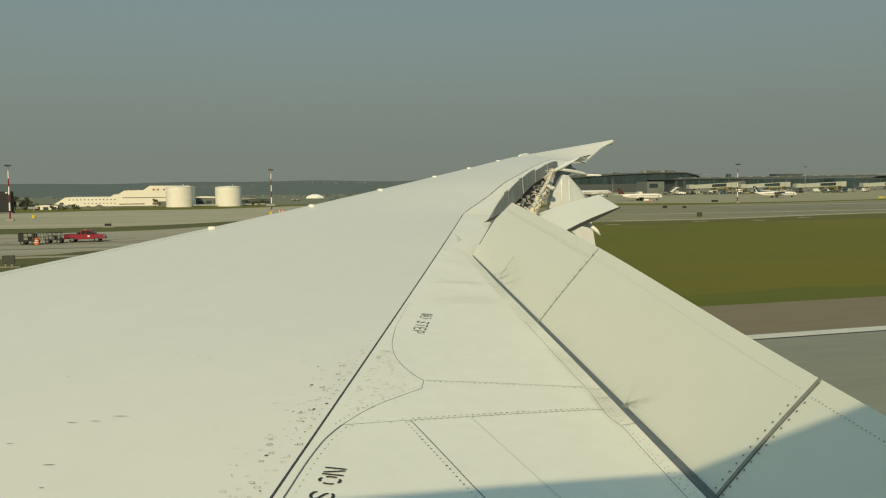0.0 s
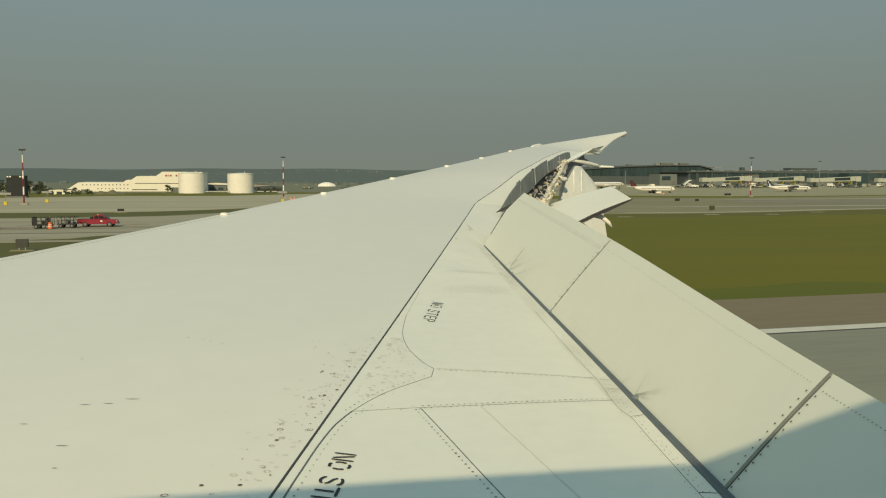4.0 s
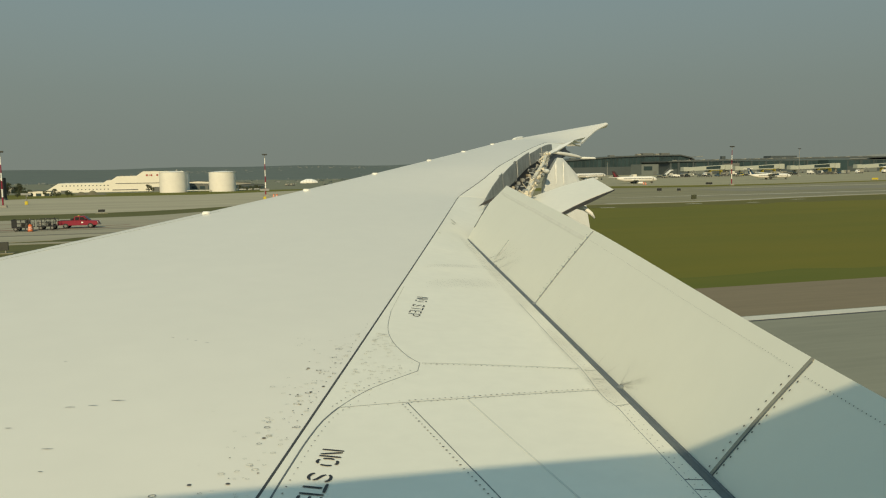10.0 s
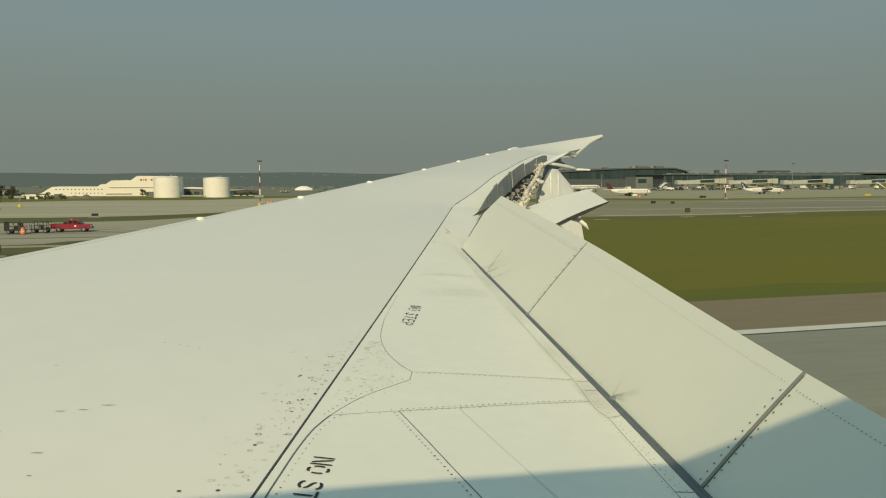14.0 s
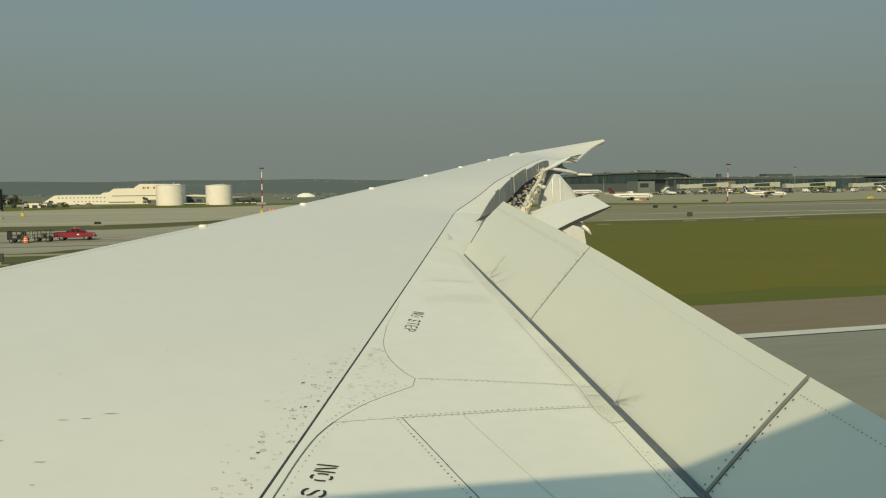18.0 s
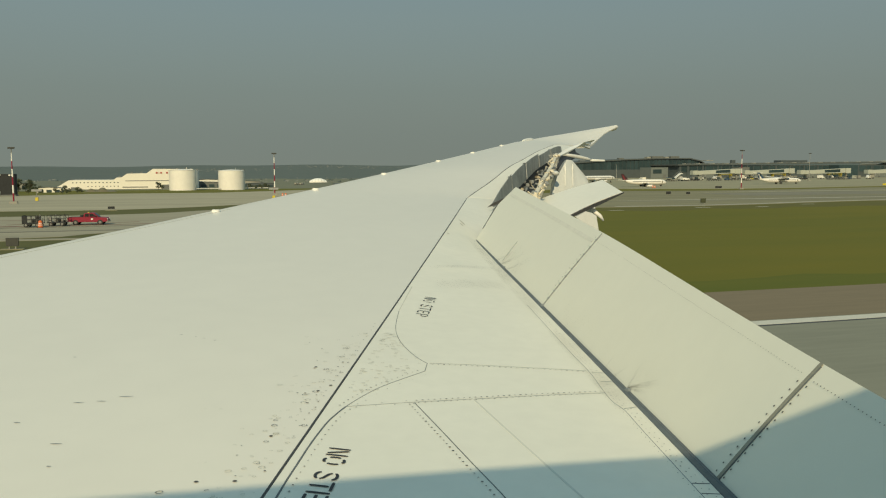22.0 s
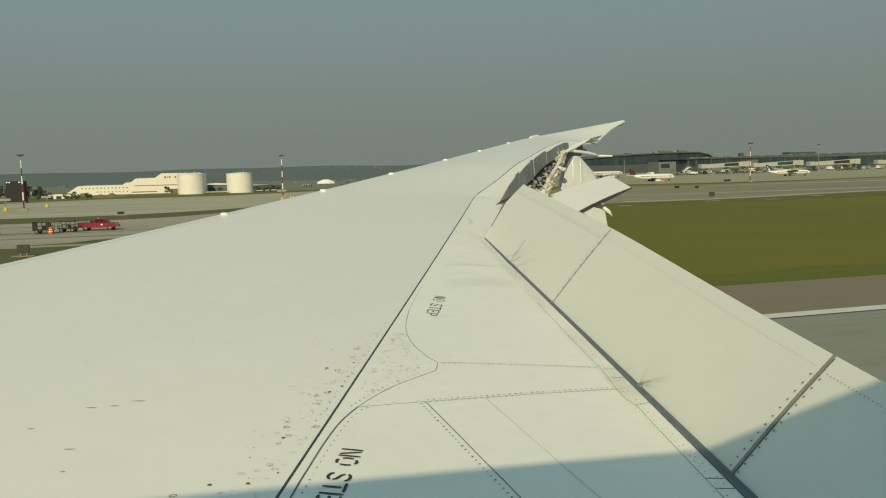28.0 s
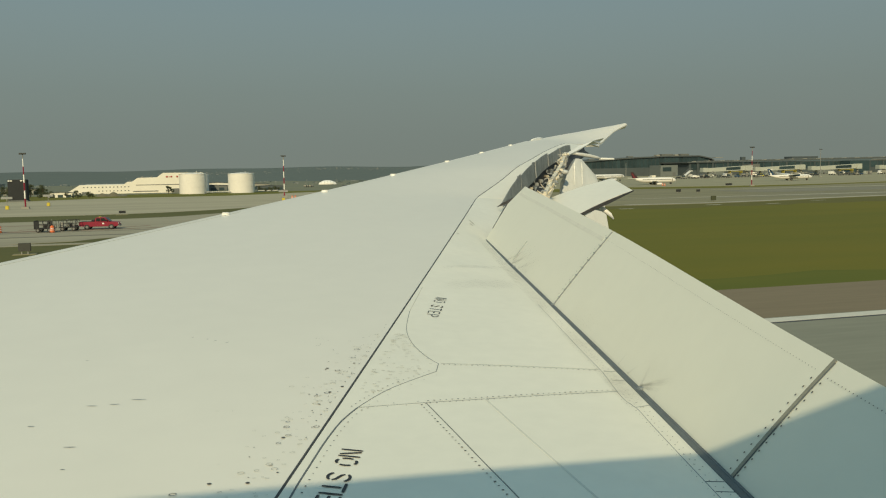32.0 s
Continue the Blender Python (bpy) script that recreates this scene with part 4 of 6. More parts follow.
MARK = material("white_marking", (0.60, 0.58, 0.50), 0.7, vary=0.15, scale=1.5)


FIELD = 1.107


def dip(x, y):
    """Height of the land: flat field, a gentle fall beyond the apron, then wooded hills at the rim."""
    side = 1 / (1 + math.exp((x - 100 - 0.25 * (y - 240)) / 25))
    d = -6.9 * min(1, max(0, (y - 238) / 340)) * side
    r = math.hypot(x, y)
    if r > 1500:
        k = min(1, (r - 1500) / 2700)
        a = math.atan2(x, y)
        d += k * k * (3 - 2 * k) * (33 + 4 * math.sin(a * 5.0 + 1.0) + 2 * math.sin(a * 17) + 2 * math.sin(a * 41 + 2))
    return d


def spaced(lim, near, step):
    out, v = [0.0], 0.0
    while v < lim:
        v += max(step, (v - near) * 0.12)
        out.append(min(v, lim))
    return out


gx = spaced(4500, 160, 20)
gx = [-v for v in gx[:0:-1]] + gx
gy = spaced(4500, 600, 20)
gy = [-v for v in spaced(4500, 60, 30)[:0:-1]] + gy
bm = bmesh.new()
grid_faces(bm, [[(x, y, dip(x, y)) for x in gx] for y in gy])
bmesh.ops.recalc_face_normals(bm, faces=bm.faces)
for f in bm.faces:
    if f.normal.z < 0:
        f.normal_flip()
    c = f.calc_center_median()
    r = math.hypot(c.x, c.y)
    # colour bands by distance: grass, haze-paled meadow, haze-greyed hills
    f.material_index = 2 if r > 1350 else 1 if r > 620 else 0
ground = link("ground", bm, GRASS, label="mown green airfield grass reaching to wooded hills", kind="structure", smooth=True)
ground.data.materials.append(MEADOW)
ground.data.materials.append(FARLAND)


def plot(name, pts, z, mat, label, depth=0.3):
    bm = bmesh.new()
    slab(bm, [(p[0] * FIELD, p[1] * FIELD, z) for p in pts], depth)
    bmesh.ops.recalc_face_normals(bm, faces=bm.faces)
    return link(name, bm, mat, label=label, kind="structure")


def smooth_plan(pts):
    return [tuple(p) for p in dense(pts, 6.0)]


plot("road_runway", [(-1500, -33), (1500, -33), (1500, 26.4), (-1500, 26.4)], 0.05, ASPHALT, "grey asphalt runway with worn surface")
plot("road_shoulder", [(-1500, 26.4), (1500, 26.4), (1500, 33.2), (-1500, 33.2)], 0.045, SHOULDER, "brownish asphalt runway shoulder")
plot("road_edge_line", [(-1500, 25.6), (1500, 25.6), (1500, 26.28), (-1500, 26.28)], 0.058, MARK, "white painted runway edge line", 0.01)
plot("road_dark_line", [(-1500, 25.38), (1500, 25.38), (1500, 25.56), (-1500, 25.56)], 0.054, SEAL, "thin dark line beside the edge line", 0.006)
low = smooth_plan([(-900, 74), (-60, 75), (-16.3, 77.5), (-9.3, 81.4), (6, 92), (26, 102), (44, 109), (57, 112.4), (74, 112), (86, 114.2), (99, 117.6), (112, 120), (145, 122.5), (180, 124), (300, 124), (900, 124)])
top = smooth_plan([(900, 206), (400, 206), (240, 204.5), (188, 202), (165, 196), (144, 191), (125, 189), (112, 192.5), (100, 194), (60, 176), (25, 147), (1, 124.5), (-5, 118.5), (-15, 116), (-25, 115.8), (-60, 115), (-150, 113), (-900, 110)])
plot("road_taxiway", [p for p in low + top if p[0] >= 24], 0.04, CONCRETE, "pale concrete taxiway", 0.2)
plot("road_taxiway", [p for p in low + top if p[0] < 26], 0.035, OLDC, "older pale tan concrete taxiway", 0.2)
low = smooth_plan([(-900, 128), (-150, 130), (-60, 132), (-28.4, 132.3), (-17, 131), (-5.6, 133.6), (6.4, 143), (25, 164), (60, 196), (100, 218), (114, 216.5), (123, 211.5), (137, 206.5), (154, 205), (175, 207.3), (199, 214.5), (250, 218), (400, 220), (900, 220)])
far = [(900, 520), (250, 520), (150, 470), (70, 330), (30, 245), (4.5, 224), (-23, 226), (-45, 212), (-900, 205)]
plot("pavement_apron", [p for p in low + far if p[0] >= 27], 0.03, APRONC, "pale concrete apron", 0.2)
plot("pavement_apron", [p for p in low + far if p[0] <= 31], 0.025, OLDA, "older pale tan concrete apron", 0.2)
plot("ground_verge", [(-400, 38), (22, 38), (22, 160), (-400, 150)], 0.010, DULLG, "short dull grass between the taxiways", 0.08)
PALE = material("pale_joint_concrete", (0.40, 0.38, 0.31), 0.85, vary=0.3, scale=0.3, stretch=6)
DARKAS = material("dark_taxi_asphalt", (0.215, 0.200, 0.145), 0.9, vary=0.25, scale=0.2, stretch=8)
plot("road_taxi_edge", [(60, 113.6), (74, 112.8), (86, 115.1), (99, 118.5), (112, 120.9), (180, 124.8), (900, 124.8), (900, 126.6), (180, 126.6), (112, 122.6), (99, 120.2), (86, 116.8), (74, 114.5), (60, 115.3)], 0.052, PALE, "pale concrete strip along the taxiway edge", 0.01)
plot("road_taxi_shoulder", [(110, 150), (900, 148), (900, 166), (110, 170)], 0.052, DARKAS, "darker asphalt band on the taxiway", 0.01)
for x, y, w in ((53.8, 104.4, 2.0), (69.6, 108.2, 2.2), (79.0, 107.0, 1.8), (91, 112.4, 2.2), (118, 114, 2.6), (146, 116, 2.6)):
    plot("pavement_pad", [(x, y - 0.5), (x + w, y - 0.7), (x + w, y + 0.1), (x, y + 0.4)], 0.02, PALE, "pale concrete pad in the grass", 0.1)


def wavy(x0, x1, y, step, amp, seed):
    """An uneven growth line along the field."""
    r = random.Random(seed)
    return [(x0 + (x1 - x0) * i / step, y + r.uniform(-amp, amp)) for i in range(step + 1)]


plot("ground_verge", wavy(34, 330, 103, 60, 2.2, 3) + [(900, 104), (900, 123.6), (180, 123.6), (112, 119.6), (99, 117.2), (86, 113.8), (74, 111.6), (57, 112.0), (40, 107)], 0.012, GRASSB, "dry brownish grass verge beside the taxiway", 0.1)
plot("ground_verge", [(-1500, 33.2), (1500, 33.2)] + wavy(200, -60, 37.2, 80, 1.1, 5) + [(-1500, 37)], 0.012, GRASSG, "lush green grass verge along the shoulder", 0.1)
# tyre streaks and paving lanes
RUBBER = material("worn_wheel_lane", (0.200, 0.186, 0.140), 0.85, vary=0.3, scale=0.15, stretch=9)
for x0, x1, y0, w in ((64, 900, 130, 1.6), (75, 900, 135, 2.5), (95, 900, 141, 1.4), (120, 900, 176, 3.0), (150, 900, 186, 2.0), (-300, -6, 86.0, 1.2), (-300, 2, 92.5, 1.0)):
    plot("road_wheel_lane", [(x0, y0), (x0 + 30, y0 - 0.3 * w), (x1, y0 - 0.4 * w), (x1, y0 + 0.6 * w), (x0 + 25, y0 + 0.6 * w), (x0 - 6, y0 + 0.3 * w)], 0.0485, RUBBER if w < 2.4 else PALE, "long wheel-worn lane on the paving", 0.006)
# ---- more materials ----
GLASSD = material("dark_teal_glazing", (0.036, 0.062, 0.068), 0.3, vary=0.3, scale=0.2, spread=0.25)
FACADE = material("grey_cladding", (0.14, 0.15, 0.14), 0.6, vary=0.12, scale=0.15)
TAILB = material("deep_red_tail_band", (0.20, 0.022, 0.03), 0.45, vary=0.15, scale=0.5)
TAILR = material("dark_tail", (0.055, 0.028, 0.032), 0.4, vary=0.2, scale=0.5)
TERM = material("dark_terminal_cladding", (0.072, 0.090, 0.094), 0.55, vary=0.15, scale=0.12)
FACADE2 = material("pale_cladding", (0.29, 0.285, 0.24), 0.6, vary=0.12, scale=0.2)
BRIDGE = material("pale_bridge_panels", (0.42, 0.445, 0.385), 0.6, vary=0.12, scale=0.25)
PORTAL = material("mid_grey_cladding", (0.158, 0.180, 0.170), 0.6, vary=0.12, scale=0.25)
DULLY = material("dull_yellow_steel", (0.40, 0.34, 0.06), 0.5, vary=0.2, scale=2)
ROOF = material("grey_metal_roof", (0.082, 0.098, 0.100), 0.85, 0.0, vary=0.15, scale=0.1)
CREAM = material("cream_cladding", (0.80, 0.77, 0.66), 0.6, vary=0.06, scale=0.1)
TINT = material("tinted_glass", (0.014, 0.016, 0.017), 0.25, vary=0.1, scale=2)
RED = material("red_paint", (0.255, 0.009, 0.032), 0.4, vary=0.15, scale=1.5)
SIGNRED = material("sign_red", (0.36, 0.045, 0.03), 0.5, vary=0.1)
ORANGE = material("orange_plastic", (0.70, 0.16, 0.05), 0.5, vary=0.1, scale=4)
OLIVE = material("olive_sign_back", (0.056, 0.064, 0.030), 0.7, vary=0.2, scale=3)
DARKG = material("dark_grey_sign_back", (0.052, 0.055, 0.048), 0.7, vary=0.2, scale=3)
YELLOW = material("yellow_paint", (0.60, 0.48, 0.04), 0.5, vary=0.12, scale=2)
BLACK = material("black_panel", (0.026, 0.029, 0.031), 0.85, vary=0.3, scale=0.5)
TYRE = material("tyre_rubber", (0.035, 0.035, 0.035), 0.8, vary=0.2, scale=8)
CHROME = material("alloy_rim", (0.30, 0.30, 0.29), 0.35, 0.7, vary=0.1, scale=6)
STEEL = material("galvanised_steel", (0.33, 0.33, 0.31), 0.5, 0.5, vary=0.15, scale=3)
NAVY = material("dark_blue_paint", (0.03, 0.07, 0.13), 0.4, vary=0.1, scale=1)
PLANEW = material("aircraft_white", (0.80, 0.78, 0.72), 0.35, vary=0.04, scale=0.5)
# leaf greens lightened to stand for haze over the trees
LEAF = material("leaves", (0.058, 0.070, 0.034), 0.8, color2=(0.084, 0.096, 0.046), scale=1.2)
BARK = material("bark", (0.09, 0.07, 0.05), 0.9, vary=0.3, scale=6)
SANDY = material("dry_earth", (0.17, 0.15, 0.09), 0.9, vary=0.25, scale=0.15)
# far houses and woods muted towards the hills' painted haze
HOUSE = material("hazed_pale_houses", (0.215, 0.232, 0.225), 0.8, vary=0.35, scale=0.02)
TRUNKG = material("hazed_conifer", (0.078, 0.100, 0.092), 0.9, vary=0.3, scale=0.05)
BROWNM = material("faded_brown_marking", (0.24, 0.13, 0.09), 0.8, vary=0.25, scale=0.5)


def spot(x, y, z=None):
    """A place on the field, on the land's surface."""
    X, Y = x * FIELD, y * FIELD
    return (X, Y, dip(X, Y) if z is None else z)


def ring_rows(prof, n):
    return [[(q * math.cos(k * math.tau / n), q * math.sin(k * math.tau / n), z) for k in range(n)] for q, z in prof]


def prism(bm, outline, y0, y1):
    """Extrude an outline of (x, z) from y0 to y1."""
    a = [bm.verts.new((x, y0, z)) for x, z in outline]
    b = [bm.verts.new((x, y1, z)) for x, z in outline]
    bm.faces.new(a), bm.faces.new(b[::-1])
    n = len(a)
    for i in range(n):
        j = (i + 1) % n
        bm.faces.new((a[j], a[i], b[i], b[j]))
    bmesh.ops.recalc_face_normals(bm, faces=bm.faces)


def prismed(outline, y0, y1):
    bm = bmesh.new()
    prism(bm, outline, y0, y1)
    return bm


# ---- fuel farm and hangar ----
def tank(x, y, r, h, label):
    t = thing("fuel_tank", spot(x, y), label, "tank", "fuel tanks")
    n = 40
    bm = bmesh.new()
    vs = grid_faces(bm, ring_rows([(r, -1.5)] + [(r, h * k / 5) for k in range(6)], n), close=True)
    part("shell", bm, TANKW, t, smooth=True)
    bm = bmesh.new()
    vs = grid_faces(bm, ring_rows(((r + 0.15, h - 0.1), (r + 0.15, h + 0.15), (r * 0.6, h + 0.55), (0.4, h + 0.9)), n), close=True)
    bm.faces.new(vs[-1]), bm.faces.new(vs[0][::-1])
    part("roof", bm, TANKW, t, "low conical tank roof")
    for z in (h * 0.33, h * 0.66):
        bm = bmesh.new()
        grid_faces(bm, ring_rows(((r + 0.01, z - 0.06), (r + 0.09, z - 0.06), (r + 0.09, z + 0.06), (r + 0.01, z + 0.06)), n), close=True)
        part("stiffener", bm, TANKW, t)
    bm = bmesh.new()
    tube(bm, [(r * 0.3, -r * 0.2, h + 0.5), (r * 0.3, -r * 0.2, h + 2.0)], 0.12, 6)
    part("vent_pipe", bm, TANKW, t)
    return t


tank(-7.0, 545, 8.9, 13.4, "large white cylindrical fuel tank, sunlit")
tank(22.0, 545, 8.9, 13.0, "large white cylindrical fuel tank beside bushes")
tank(-4.2, 572, 7.5, 12.8, "white cylindrical fuel tank behind another one")

hx, hy, hz0 = spot(-90, 600)
hangar = thing("maintenance_hangar", (hx, hy, hz0), "long cream stepped hangar with red roof lettering", "hangar")
q = FIELD
OUT = [(0, -2), (0, 1.0), (5 * q, 2.2), (11.2 * q, 6.6), (38.5 * q, 6.6), (40.7 * q, 8.4), (43.5 * q, 8.4), (47.2 * q, 11.2), (59.3 * q, 11.4), (63.4 * q, 14.6), (88.5 * q, 14.4), (90.5 * q, 13.2), (90.5 * q, -2)]
part("body", prismed(OUT, 0, 45), CREAM, hangar)
for i in range(13):
    x = (13.8 + 2.3 * i) * q
    part("window", boxed(x - 0.42, x + 0.42, -0.08, 0.1, 4.5, 5.2), GLASSD, hangar)
for i in range(9):
    x = (23 + 2.3 * i) * q
    part("window", boxed(x - 0.38, x + 0.38, -0.08, 0.1, 1.8, 2.4), GLASSD, hangar)
part("band", boxed(46 * q, 88 * q, -0.1, 0.1, 5.7, 6.2), FACADE, hangar, "grey louvre band")
part("band", boxed(44 * q, 60 * q, -0.1, 0.1, 1.0, 1.7), FACADE, hangar)
part("doorway", boxed(12.5 * q, 17 * q, -0.1, 0.1, -2, 1.6), FACADE, hangar)
part("doorway", boxed(69 * q, 74 * q, -0.1, 0.1, -2, 3.0), FACADE, hangar)
x = 65.2 * q
for w in (1.3, 0.4, 1.2, 0, 1.2, 1.3, 1.2, 1.3, 1.2, 1.3):
    if w:
        part("lettering_bar", boxed(x, x + w, -0.16, 0.0, 11.1, 12.3), SIGNRED, hangar, "red block of roof lettering")
    x += (w or 1.4) + 0.75
for i, x in enumerate((41.5, 49, 55, 70, 78, 84)):
    part("roof_vent", boxed(x * q, x * q + 1.2, 8, 10, 8.3 if i == 0 else (11.2 if i < 3 else 14.3), 9.4 if i == 0 else (12.2 if i < 3 else 15.2)), FACADE, hangar)


def low_shed(x, y, w, d, h, mat, label, doors=3):
    s = thing("shed", spot(x, y), label, "shed")
    part("wall", prismed([(-w / 2, -1), (-w / 2, h * 0.85), (0, h), (w / 2, h * 0.85), (w / 2, -1)], -d / 2, d / 2), mat, s)
    part("roof", prismed([(-w / 2 - 0.4, h * 0.85), (0, h + 0.05), (w / 2 + 0.4, h * 0.85), (w / 2 + 0.4, h * 0.85 + 0.25), (0, h + 0.3), (-w / 2 - 0.4, h * 0.85 + 0.25)], -d / 2 - 0.3, d / 2 + 0.3), ROOF, s)
    for k in range(doors):
        cx = -w / 2 + w * (k + 0.5) / doors
        part("door", boxed(cx - w / doors * 0.32, cx + w / doors * 0.32, -d / 2 - 0.08, -d / 2 + 0.05, -0.5, h * 0.55), GLASSD, s)
    return s


low_shed(34, 640, 26, 14, 5, FACADE2, "low pale storage shed among bushes")
low_shed(9, 660, 30, 12, 6, CREAM, "low cream storage building behind the tanks", 4)
def pipe_rack(x, y, w, label):
    p = thing("pipe_rack", spot(x, y), label, "pipes", "fuel pipe racks")
    for k in range(4):
        bm = bmesh.new()
        tube(bm, [(-w / 2, k * 0.7, 1.0 + 0.25 * (k % 2)), (w / 2, k * 0.7, 1.0 + 0.25 * (k % 2))], 0.16, 8)
        part("pipe", bm, TANKW if k % 2 == 0 else FACADE2, p)
    n = int(w / 4)
    for k in range(n + 1):
        part("stand", boxed(-w / 2 + 4 * k - 0.1, -w / 2 + 4 * k + 0.1, -0.2, 2.3, -0.6, 0.95), FACADE, p)


pipe_rack(8, 540, 16, "white fuel pipes on low stands between the tanks")
pipe_rack(38, 548, 14, "white fuel pipes on low stands beside the tanks")
low_shed(6, 640, 44, 10, 4.2, FACADE, "long grey flat shed behind the tanks", 7)
low_shed(44, 610, 20, 9, 3.6, TERM, "dark low shed behind the tanks", 4)
low_shed(-128, 560, 18, 8, 3.4, CREAM, "cream low shed beside trees", 4)
low_shed(92, 520, 22, 12, 4, FACADE2, "low grey airport shed", 3)
low_shed(-118, 620, 30, 14, 5, FACADE2, "pale low building beside the hangar", 5)
low_shed(-90, 470, 9, 6, 3, FACADE2, "small pale hut among trees", 2)
low_shed(-78, 520, 14, 7, 3.2, CREAM, "small cream hut near the hangar", 3)
low_shed(-160, 640, 60, 20, 9, FACADE2, "pale warehouse behind trees", 6)

tent = thing("storage_tent", spot(115.3, 832), "white domed fabric storage tent", "tent", rz=84)
bm = bmesh.new()
vs = grid_faces(bm, [[(x * q, y, z * q) for x, z in ((-5.8, -1), (-5.8, 1.0), (-4.2, 2.3), (-2.0, 3.2), (0, 3.5), (2.0, 3.2), (4.2, 2.3), (5.8, 1.0), (5.8, -1))] for y, q in ((-9.4, 0.30), (-8.6, 0.46), (-6.2, 0.72), (-3.2, 0.96), (0, 1), (3.2, 0.96), (6.2, 0.72), (8.6, 0.46), (9.4, 0.30))], close=True)
bm.faces.new(vs[0][::-1]), bm.faces.new(vs[-1])
bmesh.ops.recalc_face_normals(bm, faces=bm.faces)
part("cover", bm, WHITE, tent)
for y, q in ((-6.2, 0.72), (-3.2, 0.96), (0, 1), (3.2, 0.96), (6.2, 0.72)):
    bm = bmesh.new()
    tube(bm, [(x * q, y, z * q + 0.03) for x, z in ((-5.8, -1), (-5.8, 1.0), (-4.2, 2.3), (-2.0, 3.2), (0, 3.5), (2.0, 3.2), (4.2, 2.3), (5.8, 1.0), (5.8, -1))], 0.09, 5)
    part("rib", bm, FACADE2, tent)
part("door", boxed(-1.5, 1.5, -9.1, -8.95, -1, 1.8), FACADE2, tent)
tent.scale = (1.0, 1.0, 1.3)

# dark panel building beside the mast
bx = thing("dark_screen_building", spot(-41.4, 215), "tall black screen wall with small lamps on top", "screen wall")
part("wall", boxed(-2.35, 2.0, 0, 3.2, -0.3, 5.6, bevel=0.08), BLACK, bx)
for x in (-2.0, -1.4, 0.9, 1.5):
    part("lamp", boxed(x - 0.2, x + 0.2, -0.25, 0, 5.15, 5.45), WHITE, bx)
part("base", boxed(-2.5, 2.15, -0.2, 3.4, -0.3, 0.35), FACADE, bx)


def mast(x, y, h, label, bands=7, head=1.25, paint=9):
    m = thing("light_mast", spot(x, y), label, "mast", "apron light masts")
    part("footing", boxed(-0.7, 0.7, -0.5, 0.5, -0.1, 0.42, bevel=0.05), FACADE2, m)
    for k in range(bands):
        bm = bmesh.new()
        z0, z1 = 0.45 + (h * 0.86) * k / bands, 0.45 + (h * 0.86) * (k + 1) / bands
        r0, r1 = 0.155 - 0.07 * k / bands, 0.155 - 0.07 * (k + 1) / bands
        tube(bm, [(0, 0, z0), (0, 0, z1)], [r0, r1], 8)
        part("pole_band", bm, (RED if k % 2 == 0 else WHITE) if k < paint else STEEL, m)
    bm = bmesh.new()
    tube(bm, [(0, 0, 0.4 + h * 0.86), (0, 0, h - 0.1)], 0.09, 8)
    part("pole_top", bm, STEEL, m)
    part("cross_arm", boxed(-head / 2, head / 2, -0.12, 0.12, h - 0.18, h), DARKG, m)
    for k in range(4):
        x0 = -head / 2 + head * (k + 0.5) / 4
        part("floodlight", boxed(x0 - 0.13, x0 + 0.13, -0.3, 0.05, h - 0.34, h - 0.16, bevel=0.03), DARKG, m)
    return m


mast(-30.6, 164.5, 10.9, "red and white banded light mast on the apron", 6)
mast(17.5, 198, 10.6, "red and white banded light mast by the service road", 6)
mast(142.2, 199.5, 11.7, "red and white banded light mast beside the taxiway", 7, 1.6, 7)
mast(259, 315, 13.5, "slim steel light mast on the terminal apron", 5, 1.6, 0)
mast(190, 362, 9, "white slim pole on the apron", 3, 0.6, 0)


def lamp_post(x, y):
    b = thing("edge_lamp", spot(x, y), "yellow-based small apron lamp", "lamp", "small apron lamps")
    part("base", boxed(-0.3, 0.3, -0.3, 0.3, 0, 0.75, bevel=0.06), YELLOW, b)
    bm = bmesh.new()
    tube(bm, [(0, 0, 0.7), (0, 0, 2.2)], 0.06, 6)
    part("post", bm, STEEL, b)
    part("panel", boxed(-1.0, 1.0, -0.08, 0.08, 2.0, 2.45, bevel=0.03), GREY, b)


lamp_post(-33.3, 163.3)
lamp_post(-28.9, 177)
lamp_post(14.9, 171)


def sign(x, y, w, h, mat, label, legs=2, bars=0):
    s = thing("taxi_sign", spot(x, y), label, "sign", "airfield signs")
    part("panel", boxed(-w / 2, w / 2, -0.12, 0.12, 0.28, 0.28 + h, bevel=0.02), mat, s)
    for k in range(legs):
        lx = -w / 2 + w * (k + 0.5) / legs
        part("leg", boxed(lx - 0.04, lx + 0.04, -0.05, 0.05, -0.05, 0.3), STEEL, s)
    part("pad", boxed(-w / 2 - 0.4, w / 2 + 0.4, -0.5, 0.5, -0.1, 0.06), CONCRETE, s)
    for k in range(bars):
        cx = -w / 2 + w * (k + 0.5) / bars
        part("character_bar", boxed(cx - w / bars * 0.28, cx + w / bars * 0.28, -0.13, -0.1, 0.28 + h * 0.25, 0.28 + h * 0.75), YELLOW, s)


sign(-12.75, 67.3, 0.92, 0.66, DARKG, "dark back of an airfield sign on the grass")
sign(-11.5, 129.3, 1.0, 0.38, BLACK, "dark airfield sign on the grass strip")
sign(96.6, 160.6, 1.15, 0.6, BLACK, "dark airfield sign beside the taxiway")
sign(100.2, 158.8, 0.9, 0.5, BLACK, "dark airfield sign beside the taxiway")
sign(76.8, 117.4, 0.95, 0.75, OLIVE, "dark olive-grey back of an airfield sign beside the taxiway")
sign(138.4, 204.3, 2.2, 0.6, BLACK, "low dark airfield sign on the grass strip")
sign(206, 216, 2.6, 0.6, YELLOW, "yellow airfield sign on the grass strip")


